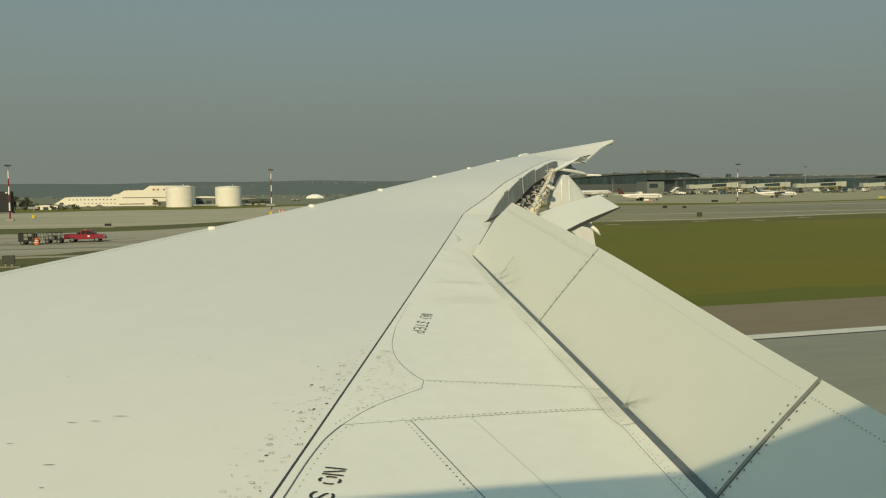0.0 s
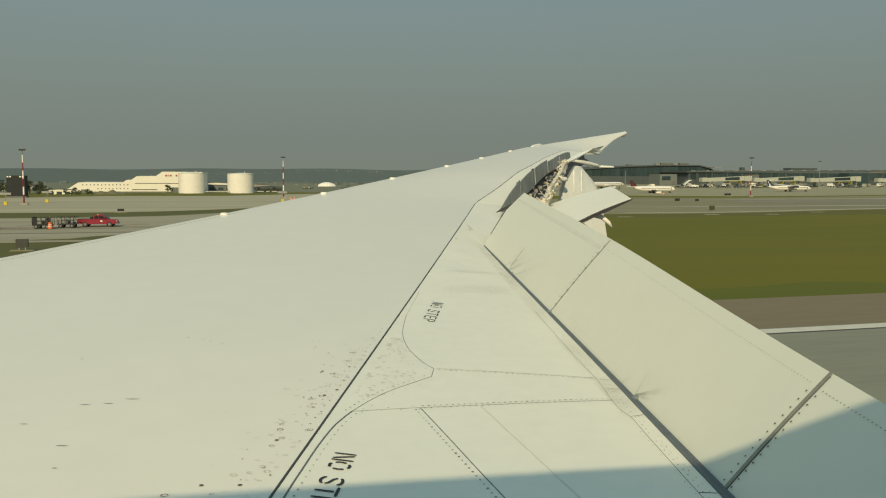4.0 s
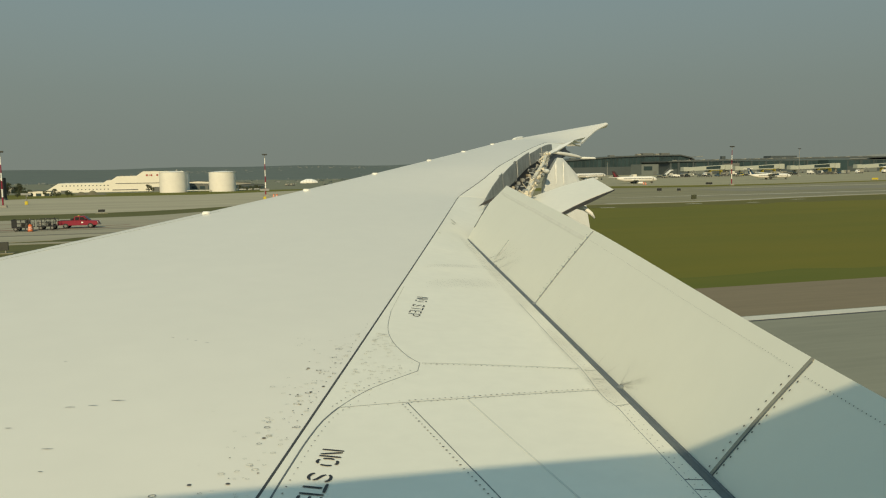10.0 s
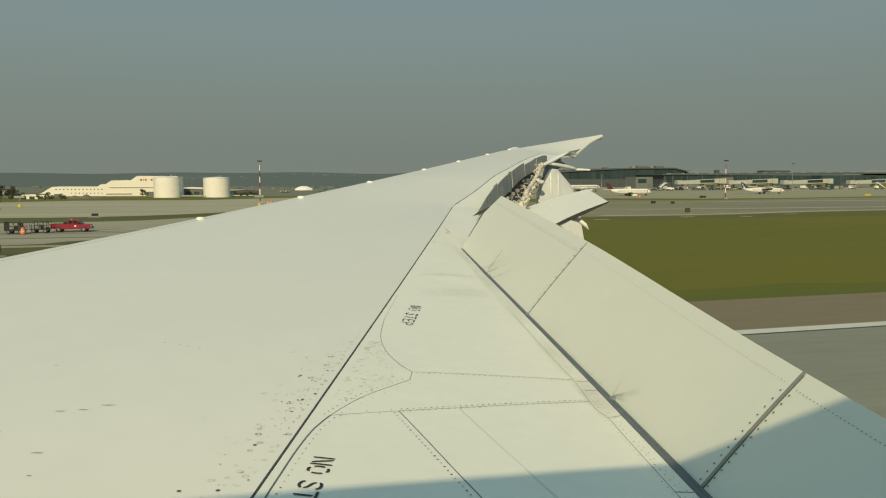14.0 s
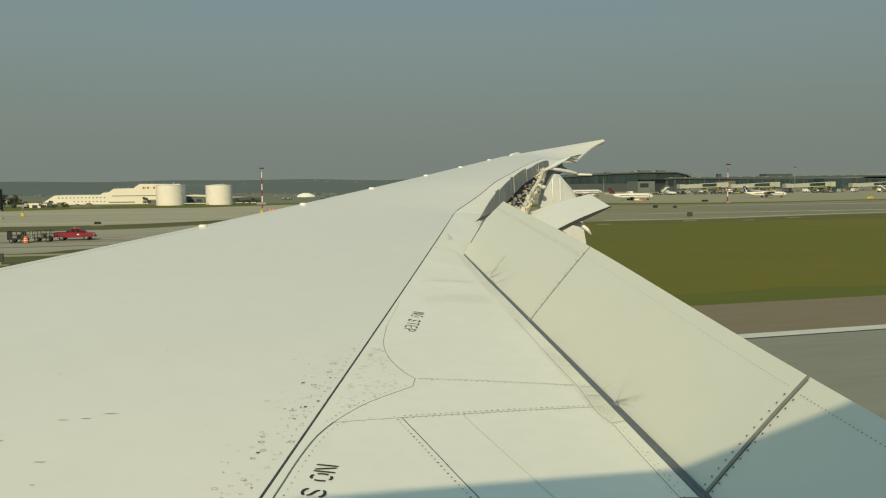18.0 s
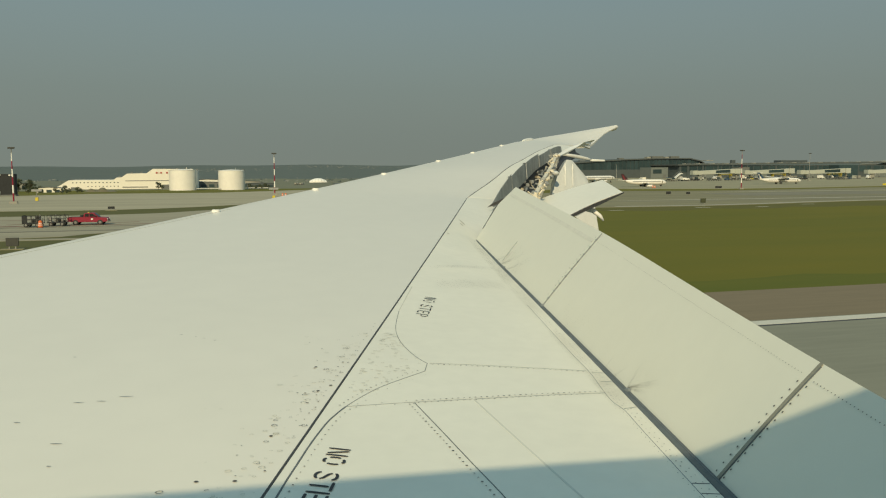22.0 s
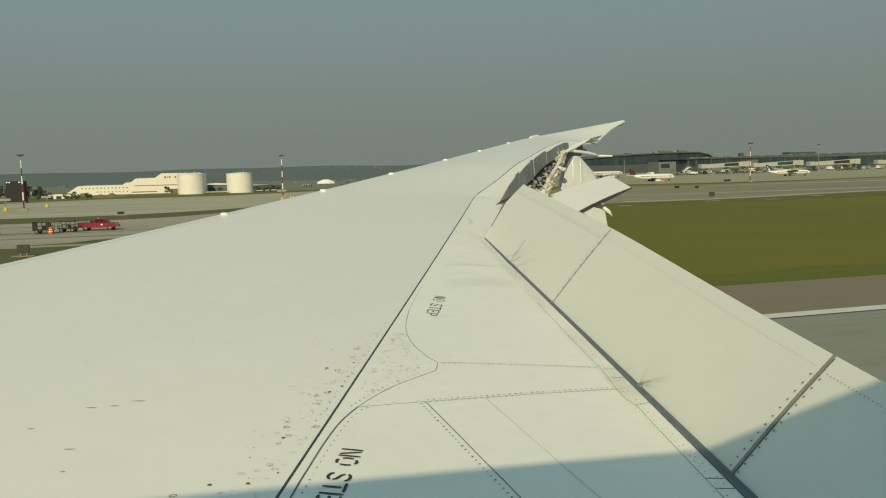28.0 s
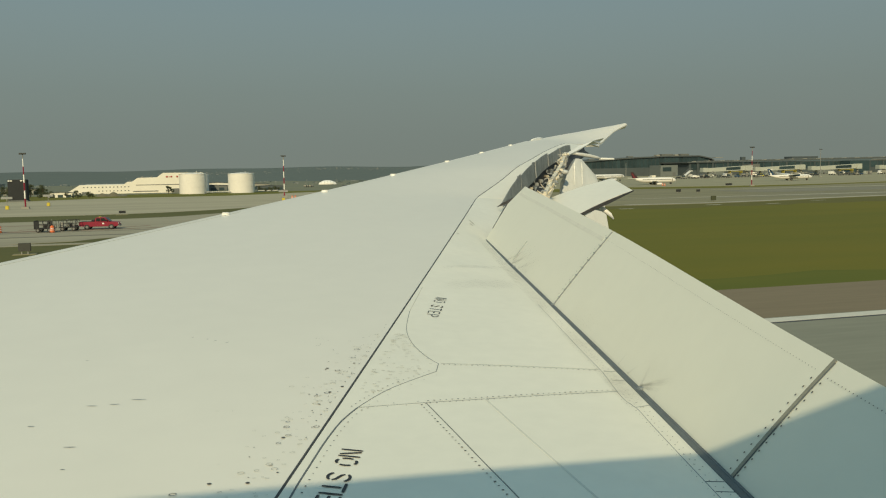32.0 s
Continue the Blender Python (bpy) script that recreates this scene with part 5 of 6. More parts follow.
def barrel(x, y):
    b = thing("traffic_barrel", spot(x, y), "orange and white banded traffic barrel", "barrel", "traffic barrels")
    z = 0.07
    for k, h in enumerate((0.24, 0.06, 0.14, 0.06, 0.22)):
        bm = bmesh.new()
        tube(bm, [(0, 0, z), (0, 0, z + h - 0.005)], [0.26 - 0.012 * k, 0.25 - 0.012 * k], 12)
        part("band", bm, ORANGE if k % 2 == 0 else WHITE, b)
        z += h
    bm = bmesh.new()
    tube(bm, [(0, 0, z), (0, 0, z + 0.05)], [0.10, 0.08], 8)
    part("handle", bm, ORANGE, b)
    bm = bmesh.new()
    tube(bm, [(0, 0, 0), (0, 0, 0.08)], 0.33, 12)
    part("base_ring", bm, TYRE, b)


for x, y in ((-20.1, 94.3), (-21.5, 88), (17.9, 184), (18.6, 184.5), (129.0, 222), (130.6, 226)):
    barrel(x, y)


# ---- vehicles ----
def wheel(parent, x, y, r, w):
    bm = bmesh.new()
    tube(bm, [(x, y - w / 2, r), (x, y - w / 2 + 0.04, r), (x, y + w / 2 - 0.04, r), (x, y + w / 2, r)], [r * 0.88, r, r, r * 0.88], 18)
    t = part("wheel", bm, TYRE, parent)
    bm = bmesh.new()
    tube(bm, [(x, y - w / 2 - 0.015, r), (x, y + w / 2 + 0.015, r)], r * 0.50, 12)
    part("rim", bm, CHROME, t)


def pickup(x, y, rz):
    p = thing("pickup_truck", spot(x, y, 0.05), "red crew-cab pickup truck towing carts on the taxiway", "pickup truck", rz=rz)
    L = 5.1
    body = [(-L / 2, 0.55), (-L / 2, 1.18), (-0.35, 1.18), (-0.3, 1.15), (1.15, 1.15), (2.35, 1.05), (2.52, 0.95), (2.55, 0.5), (2.1, 0.42), (-2.2, 0.42)]
    bm = prismed(body, -0.92, 0.92)
    bmesh.ops.bevel(bm, geom=list(bm.edges), offset=0.04, segments=2, affect="EDGES")
    part("body", bm, RED, p, smooth=False)
    cab = [(-0.55, 1.14), (-0.45, 1.72), (-0.30, 1.80), (0.70, 1.80), (0.85, 1.74), (1.38, 1.14)]
    bm = prismed(cab, -0.80, 0.80)
    bmesh.ops.bevel(bm, geom=list(bm.edges), offset=0.05, segments=2, affect="EDGES")
    part("cab", bm, RED, p)
    for side in (-1, 1):
        y0, y1 = (0.79, 0.815) if side > 0 else (-0.815, -0.79)
        part("side_window", prismed([(-0.36, 1.24), (-0.30, 1.68), (0.18, 1.68), (0.18, 1.24)], y0, y1), TINT, p)
        part("side_window", prismed([(0.26, 1.24), (0.26, 1.68), (0.70, 1.68), (1.05, 1.24)], y0, y1), TINT, p)
        part("mirror", boxed(1.0, 1.12, side * 1.0 - 0.1, side * 1.0 + 0.1, 1.22, 1.42, bevel=0.02), BLACK, p)
        part("headlight", boxed(2.46, 2.565, side * 0.7 - 0.16, side * 0.7 + 0.16, 0.78, 0.95), WHITE, p)
        part("tail_light", boxed(-L / 2 - 0.02, -L / 2 + 0.05, side * 0.8 - 0.08, side * 0.8 + 0.08, 0.75, 1.1), SIGNRED, p)
    part("windscreen", prismed([(0.86, 1.70), (0.90, 1.72), (1.40, 1.20), (1.36, 1.18)], -0.68, 0.68), TINT, p)
    part("bed_liner", boxed(-L / 2 + 0.12, -0.66, -0.78, 0.78, 1.12, 1.19), BLACK, p)
    part("front_bumper", boxed(2.5, 2.66, -0.9, 0.9, 0.42, 0.62, bevel=0.03), CHROME, p)
    part("rear_bumper", boxed(-L / 2 - 0.12, -L / 2, -0.88, 0.88, 0.45, 0.62, bevel=0.03), CHROME, p)
    part("light_bar", boxed(-0.05, 0.15, -0.45, 0.45, 1.80, 1.90, bevel=0.03), YELLOW, p)
    part("tool_box", boxed(-0.95, -0.62, -0.78, 0.78, 1.19, 1.45, bevel=0.02), BLACK, p)
    for wx in (-1.55, 1.6):
        for wy in (-0.82, 0.82):
            wheel(p, wx, wy, 0.38, 0.26)
    p.scale = (0.85, 0.85, 0.76)
    part("door_mark", boxed(0.45, 0.7, -0.935, -0.92, 0.78, 0.98), WHITE, p)


pickup(-10.75, 95.8, -6)


def cart(x, y, rz, seed, label):
    c = thing("equipment_cart", spot(x, y, 0.05), label, "cart", "towed equipment carts", rz=rz)
    r = random.Random(seed)
    c.scale = (0.81, 0.81, 0.80)
    part("deck", boxed(-1.25, 1.25, -0.75, 0.75, 0.45, 0.58, bevel=0.02), BLACK, c)
    for k in range(5):
        for sy in (-0.72, 0.72):
            x0 = -1.2 + 0.6 * k
            part("rail_post", boxed(x0 - 0.025, x0 + 0.025, sy - 0.025, sy + 0.025, 0.55, 1.55), BLACK, c)
    for z in (1.05, 1.53):
        for sy in (-0.72, 0.72):
            part("rail", boxed(-1.22, 1.22, sy - 0.025, sy + 0.025, z - 0.025, z + 0.025), BLACK, c)
    for k in range(10):
        s, x0, y0 = r.uniform(0.08, 0.24), r.uniform(-1.0, 1.0), r.uniform(-0.5, 0.4)
        part("load_box", boxed(x0 - s, x0 + s, y0 - s, y0 + s, 0.58, 0.58 + s * r.uniform(1.6, 4.2), bevel=0.02), (BLACK, FACADE, FACADE2, STEEL, TYRE)[k % 5], c)
    for k in range(3):
        bm = bmesh.new()
        x0 = r.uniform(-0.9, 0.9)
        tube(bm, [(x0, -0.5, 0.6), (x0 + 0.1, -0.3, r.uniform(1.2, 1.8)), (x0 + 0.3, 0.1, r.uniform(1.0, 1.6))], 0.035, 6)
        part("bent_pipe", bm, STEEL if k else BLACK, c)
    if seed == 2:
        part("end_panel", boxed(-1.27, -1.21, -0.74, 0.74, 0.5, 1.62, bevel=0.01), BLACK, c, "solid dark end panel")
        part("side_panel", boxed(-1.2, -0.55, -0.76, -0.72, 0.6, 1.5, bevel=0.01), BLACK, c, "solid dark side panel")
    bm = bmesh.new()
    tube(bm, [(1.25, 0, 0.5), (2.0, 0, 0.48)], 0.04, 6)
    part("tow_bar", bm, STEEL, c)
    for wx in (-0.75, 0.75):
        for wy in (-0.7, 0.7):
            wheel(c, wx, wy, 0.30, 0.2)


cart(-13.55, 94.4, -8, 1, "black open equipment cart behind the pickup")
cart(-15.65, 93.3, -10, 2, "black equipment cart with loaded boxes")
barrel(-14.85, 92.2)


def service_truck(x, y, rz, mat, label, h=2.4, l=5.5):
    t = thing("service_truck", spot(x, y, None if y > 600 else 0.04), label, "truck", "apron service vehicles", rz=rz)
    part("box_body", boxed(-l / 2, l / 2 - 1.7, -1.0, 1.0, 0.6, h, bevel=0.06), mat, t)
    part("cab", prismed([(l / 2 - 1.6, 0.5), (l / 2 - 1.6, h * 0.9), (l / 2 - 0.7, h * 0.9), (l / 2 - 0.3, 1.3), (l / 2, 1.2), (l / 2, 0.5)], -0.95, 0.95), WHITE, t)
    part("side_window", prismed([(l / 2 - 1.4, 1.35), (l / 2 - 1.4, h * 0.82), (l / 2 - 0.75, h * 0.82), (l / 2 - 0.45, 1.35)], -0.98, 0.98), GLASSD, t)
    for wx in (-l / 2 + 0.9, l / 2 - 0.8):
        for wy in (-0.9, 0.9):
            wheel(t, wx, wy, 0.42, 0.3)


for i, (x, y) in enumerate(((214.7, 343), (237, 366), (251, 372), (262, 366), (281, 377), (292, 372), (308, 366), (335, 362), (300, 384), (198, 352), (322, 376))):
    service_truck(x, y, (0, 15, 180, -20, 90)[i % 5], (WHITE, FACADE2, FACADE2, CREAM, FACADE, FACADE2)[i % 6], ("white airport service truck", "grey airport service truck", "pale grey airport service truck", "cream baggage truck by the gates", "dark grey fuel truck by the gates", "grey belt loader truck by the gates")[i % 6], 1.6 + 0.25 * (i % 4), 3.9 + 0.5 * (i % 3))
for x, y in ((79.0, 700), (81.0, 704), (83.0, 700), (85.2, 707)):
    service_truck(x, y, 70, FACADE2, "pale parked van on the far grass", 1.9, 4.6)


def baggage_tug(x, y, rz, mat, carts, label):
    """A low towing tractor and its train of baggage carts; each cart is a thing of its own."""
    t = thing("baggage_tug", spot(x, y, 0.04), label, "tractor", "apron tractors", rz=rz)
    part("body", prismed([(-1.3, 0.35), (-1.3, 0.95), (0.2, 0.95), (0.35, 1.05), (1.35, 1.0), (1.4, 0.35)], -0.7, 0.7), mat, t)
    part("cab", prismed([(-0.9, 0.95), (-0.8, 1.75), (0.1, 1.75), (0.3, 0.95)], -0.62, 0.62), GLASSD, t)
    part("roof", boxed(-0.95, 0.2, -0.68, 0.68, 1.74, 1.82, bevel=0.02), mat, t)
    for wx in (-0.85, 0.85):
        for wy in (-0.65, 0.65):
            wheel(t, wx, wy, 0.33, 0.22)
    a = radians(rz)
    for k in range(carts):
        d = -3.4 - 3.3 * k
        c = thing("baggage_cart", spot(x + d * math.cos(a) / FIELD, y + d * math.sin(a) / FIELD, 0.04), "open-sided apron baggage cart with dark cover", "cart", "baggage carts", rz=rz)
        part("deck", boxed(-1.3, 1.3, -0.7, 0.7, 0.42, 0.55, bevel=0.02), FACADE, c)
        part("cover", prismed([(-1.3, 1.75), (-1.2, 1.9), (1.2, 1.9), (1.3, 1.75)], -0.72, 0.72), (NAVY, FACADE, BLACK)[k % 3], c)
        for wx in (-1.25, 1.25):
            for wy in (-0.66, 0.66):
                part("post", boxed(wx - 0.04, wx + 0.04, wy - 0.04, wy + 0.04, 0.5, 1.8), STEEL, c)
        part("load", boxed(-1.0, 0.9, -0.55, 0.5, 0.55, 1.1 + 0.3 * (k % 2), bevel=0.05), (BLACK, TERM, FACADE2)[k % 3], c)
        for wx in (-0.9, 0.9):
            for wy in (-0.62, 0.62):
                wheel(c, wx, wy, 0.2, 0.14)


for i, (x, y, rz, n) in enumerate(((224, 348, 5, 3), (233, 344, 12, 2), (241, 349, 170, 3), (247, 341, 0, 1), (256, 352, 186, 2), (287, 352, 8, 2), (298, 348, 178, 3), (313, 352, 2, 2), (206, 338, 10, 1))):
    baggage_tug(x, y, rz, (BLACK, FACADE, NAVY, FACADE2, YELLOW)[i % 5], n, ("black towing tractor on the apron", "grey towing tractor on the apron", "blue towing tractor on the apron", "pale towing tractor by the gates", "yellow towing tractor by the gates")[i % 5])


def stair_truck(x, y, rz):
    t = thing("stair_truck", spot(x, y, 0.04), "white passenger stair truck on the apron", "truck", "stair trucks", rz=rz)
    part("chassis", boxed(-2.8, 2.6, -0.9, 0.9, 0.5, 0.85, bevel=0.04), FACADE, t)
    part("cab", prismed([(1.2, 0.8), (1.2, 2.1), (2.2, 2.1), (2.7, 1.4), (2.75, 0.8)], -0.9, 0.9), WHITE, t)
    part("stair_flight", prismed([(-2.8, 0.85), (-2.8, 1.25), (1.4, 3.9), (2.6, 3.9), (2.6, 3.5), (1.5, 3.5)], -0.75, 0.75), WHITE, t)
    for y0 in (-0.78, 0.78):
        part("handrail", prismed([(-2.8, 2.1), (-2.8, 2.2), (1.4, 4.9), (2.6, 4.9), (2.6, 4.8), (1.45, 4.8)], y0 - 0.03, y0 + 0.03), STEEL, t)
        for k in range(5):
            x0 = -2.6 + 1.0 * k
            part("rail_post", boxed(x0 - 0.03, x0 + 0.03, y0 - 0.03, y0 + 0.03, 1.3 + 0.63 * k, 2.25 + 0.63 * k), STEEL, t)
    for wx in (-1.7, 1.8):
        for wy in (-0.8, 0.8):
            wheel(t, wx, wy, 0.42, 0.28)


stair_truck(219, 356, 15)
stair_truck(343, 352, 170)


def container(x, y, rz, mat):
    c = thing("cargo_container", spot(x, y, 0.04), "dented aluminium air cargo container on the apron", "container", "cargo containers", rz=rz)
    part("shell", prismed([(-1.0, 0.35), (-1.0, 1.95), (1.0, 1.95), (1.0, 0.9), (0.6, 0.35)], -0.75, 0.75), mat, c)
    part("door_sheet", boxed(-0.85, 0.8, -0.79, -0.74, 0.95, 1.85), FACADE2, c)
    part("pallet", boxed(-1.1, 1.1, -0.8, 0.8, 0.0, 0.33, bevel=0.02), FACADE, c)


for i, (x, y) in enumerate(((227, 356), (229.2, 356.4), (231.4, 356.8), (253, 362), (255.4, 362.3), (264, 358), (290, 366), (292.5, 366.5), (327, 364), (329.5, 364))):
    container(x, y, 5 + 7 * (i % 3), (STEEL, FACADE2, BRIDGE)[i % 3])


def airplane(x, y, rz, L, r, tail, label, high=False):
    a = thing("parked_airplane", spot(x, y, 0.03), label, "airplane", "parked airplanes", rz=rz)
    zc = r + (1.15 if L > 20 else 0.62)
    prof = ((-0.5, 0.06, 0.75), (-0.44, 0.30, 0.55), (-0.36, 0.66, 0.25), (-0.25, 0.95, 0.05), (-0.15, 1, 0), (0.0, 1, 0), (0.2, 1, 0), (0.36, 1, 0), (0.42, 0.9, -0.05), (0.465, 0.66, -0.14), (0.49, 0.34, -0.24), (0.5, 0.08, -0.3))
    n = 20
    bm = bmesh.new()
    vs = grid_faces(bm, [[(L * t, r * k * math.cos(j * math.tau / n), zc + r * lift + r * k * math.sin(j * math.tau / n)) for j in range(n)] for t, k, lift in prof], close=True)
    bm.faces.new(vs[0][::-1]), bm.faces.new(vs[-1])
    bmesh.ops.recalc_face_normals(bm, faces=bm.faces)
    part("fuselage", bm, PLANEW, a, smooth=True)
    part("fin", prismed([(-L * 0.49, zc + r * 0.8), (-L * 0.53, zc + r * 0.8 + L * 0.13), (-L * 0.47, zc + r * 0.8 + L * 0.13), (-L * 0.36, zc + r * 0.9)], -0.12, 0.12), tail, a, "painted tail fin")
    part("fin_band", prismed([(-L * 0.462, zc + r * 0.9), (-L * 0.505, zc + r * 0.8 + L * 0.10), (-L * 0.485, zc + r * 0.8 + L * 0.10), (-L * 0.425, zc + r * 0.9)], -0.16, 0.16), PLANEW if tail is NAVY else TAILB, a, "coloured band across the fin")
    zt = zc + (r * 0.8 + L * 0.12 if high else r * 0.7)
    zw = zc + (r * 0.85 if high else -r * 0.6)
    for s in (-1, 1):
        bm = bmesh.new()
        slab(bm, [(-L * 0.46, s * 0.1, zt), (-L * 0.54, s * L * 0.13, zt + 0.1), (-L * 0.51, s * L * 0.13, zt + 0.1), (-L * 0.40, s * 0.1, zt)], 0.15)
        bmesh.ops.recalc_face_normals(bm, faces=bm.faces)
        part("stabiliser", bm, PLANEW, a)
        bm = bmesh.new()
        sw = 0.04 if high else 0.16
        slab(bm, [(-L * 0.07, s * r * 0.6, zw), (-L * (sw + 0.05), s * L * 0.44, zw + 0.6), (-L * sw, s * L * 0.44, zw + 0.6), (L * 0.10, s * r * 0.6, zw)], 0.25)
        bmesh.ops.recalc_face_normals(bm, faces=bm.faces)
        part("wing", bm, PLANEW, a)
        bm = bmesh.new()
        ey, ez, ex = s * L * 0.15, zw - (0.1 if high else 0.75), L * 0.07
        tube(bm, [(ex - L * 0.10, ey, ez), (ex - L * 0.04, ey, ez), (ex + L * 0.03, ey, ez), (ex + L * 0.045, ey, ez)], [0.25, r * 0.42, r * 0.46, r * 0.40], 14)
        part("engine", bm, PLANEW if not high else NAVY, a, smooth=True)
        bm = bmesh.new()
        tube(bm, [(-L * 0.03, s * 1.6, 0.4), (-L * 0.03, s * 1.6, zw)], 0.12, 6)
        part("main_gear", bm, STEEL, a)
        wheel(a, -L * 0.03, s * 1.6, 0.45, 0.5)
        part("window_row", boxed(-L * 0.28, L * 0.36, s * r * 0.975 - 0.04, s * r * 0.975 + 0.04, zc + r * 0.12, zc + r * 0.30), GLASSD, a)
        part("door", boxed(L * 0.375, L * 0.40, s * r * 0.97 - 0.05, s * r * 0.97 + 0.05, zc - r * 0.4, zc + r * 0.5), FACADE2, a)
    part("windscreen", boxed(L * 0.455, L * 0.475, -r * 0.45, r * 0.45, zc + r * 0.18, zc + r * 0.48), GLASSD, a)
    bm = bmesh.new()
    tube(bm, [(L * 0.38, 0, 0.35), (L * 0.38, 0, zc - r * 0.8)], 0.1, 6)
    part("nose_gear", bm, STEEL, a)
    wheel(a, L * 0.38, 0, 0.35, 0.4)
    return a


airplane(137.4, 243, -5, 16.6, 0.92, TAILR, "white regional jet with dark red tail at the terminal")
airplane(158, 318, 20, 24, 1.0, NAVY, "white jet with blue tail parked by the terminal")
airplane(200.5, 259, -6, 18.6, 0.85, NAVY, "white propeller airplane with blue tail by the gates", True)
TEALT = material("teal_tail", (0.02, 0.12, 0.13), 0.4, vary=0.2, scale=0.5)
airplane(378, 343, 4, 58, 2.9, TEALT, "large white widebody jet with teal tail at a gate")
airplane(440, 298, 184, 36, 1.5, PLANEW, "white slim jet with pale tail on the apron")
airplane(482, 300, 10, 24, 1.1, NAVY, "white propeller airplane with dark tail on the apron", True)
airplane(500, 330, 170, 32, 1.7, TAILR, "white jet with dark red tail at an older gate")

# ---- terminal ----
ta = thing("terminal_hall", spot(224, 480, 0), "dark glazed terminal hall with long curved roof", "terminal")
TOPL = [(-70, 7.0), (-40, 8.6), (0, 10.8), (18, 12.0), (36, 12.9), (62, 13.7), (88, 13.8), (97, 12.0), (100, 10.4)]
part("roof", prismed([(x, z) for x, z in TOPL] + [(x, z - 0.8) for x, z in TOPL[::-1]], -0.3, 60), ROOF, ta, "long curved grey roof with overhang")
part("wall", prismed([(-68, 0), (-68, 4.8), (0, 5.6), (97, 6.0), (97, 0)], 0, 55), TERM, ta)
part("upper_wall", prismed([(-66, 4.6), (-66, 4.9)] + [(x, z - 0.9) for x, z in TOPL[1:8]] + [(96, 5.5)], 1.0, 54), TERM, ta)
for i in range(54):
    x = -66 + 3 * i
    zt = curve_at(TOPL, min(x + 1.5, 96)) - 1.0
    zb = 5.3 + 0.006 * x
    if zt > zb + 0.4:
        part("glass_pane", boxed(x + 0.15, x + 2.85, 0.7, 0.95, zb, zt), GLASSD, ta)
for i, (x, w) in enumerate(((60, 3), (64, 9), (74.5, 3), (79, 7))):
    part("roof_unit", boxed(x, x + w, 10, 14, 13.5, 14.7 + 0.4 * (i % 2), bevel=0.1), FACADE if i % 2 else FACADE2, ta, "rooftop air-handling unit")
for x in (-20, -12, 10, 20, 40):
    part("roof_unit", boxed(x, x + 4, 14, 17, curve_at(TOPL, x) - 0.4, curve_at(TOPL, x) + 0.9), FACADE, ta)
part("canopy_tip", boxed(95, 101, -9, -4, 11.7, 12.1), FACADE2, ta, "pale canopy edge")
portal = thing("portal_building", spot(258.5, 440, 0), "pale grey boxy stair building in front of the terminal", "building")
part("wall", boxed(-6.2, 6.2, 0, 14, 0, 7.1, bevel=0.1), PORTAL, portal)
part("opening", boxed(-4.6, 1.5, -0.12, 0.1, 3.2, 5.8), GLASSD, portal)
part("door", boxed(2.5, 4.8, -0.1, 0.1, 0, 2.6), FACADE, portal)

tb = thing("terminal_pier", spot(294, 450, 0), "long dark glazed terminal pier with gates", "terminal")
part("wall", boxed(-18, 330, 0, 40, 0, 8.4), TERM, tb)
part("roof", prismed([(-20, 8.3), (-20, 9.1), (150, 10.6), (332, 11.2), (332, 10.0), (150, 9.6)], -1.2, 42), ROOF, tb, "flat grey roof with overhang")
for i in range(56):
    x = -17 + 6.2 * i
    part("glass_pane", boxed(x + 0.3, x + 5.9, -0.15, 0.1, 3.8, 7.9), GLASSD, tb)
for i in range(30):
    x = -12 + 11.4 * i
    part("column", boxed(x - 0.5, x + 0.5, -0.6, 0, 0, 8.2), TERM, tb)
# sawtooth rooflights; every third is paler, a highlight put into its colour
for i in range(46):
    x = -14 + 3.6 * i
    part("roof_light", prismed([(x, 9.1 + x * 0.008), (x + 0.4, 9.75 + x * 0.008), (x + 1.5, 9.75 + x * 0.008), (x + 1.9, 9.1 + x * 0.008)], 1, 4), FACADE2 if i % 3 == 0 else FACADE, tb)
part("roof_unit", boxed(70, 92, 12, 20, 9.8, 11.8), TERM, tb)
part("roof_unit", boxed(30, 33, 12, 14, 9.0, 12.0), TERM, tb)
part("gate_block", boxed(100, 116, -10, 0, 0, 8.2, bevel=0.1), GLASSD, tb)
part("gate_block", boxed(22, 30, -8, 0, 0, 7.0, bevel=0.1), FACADE, tb)


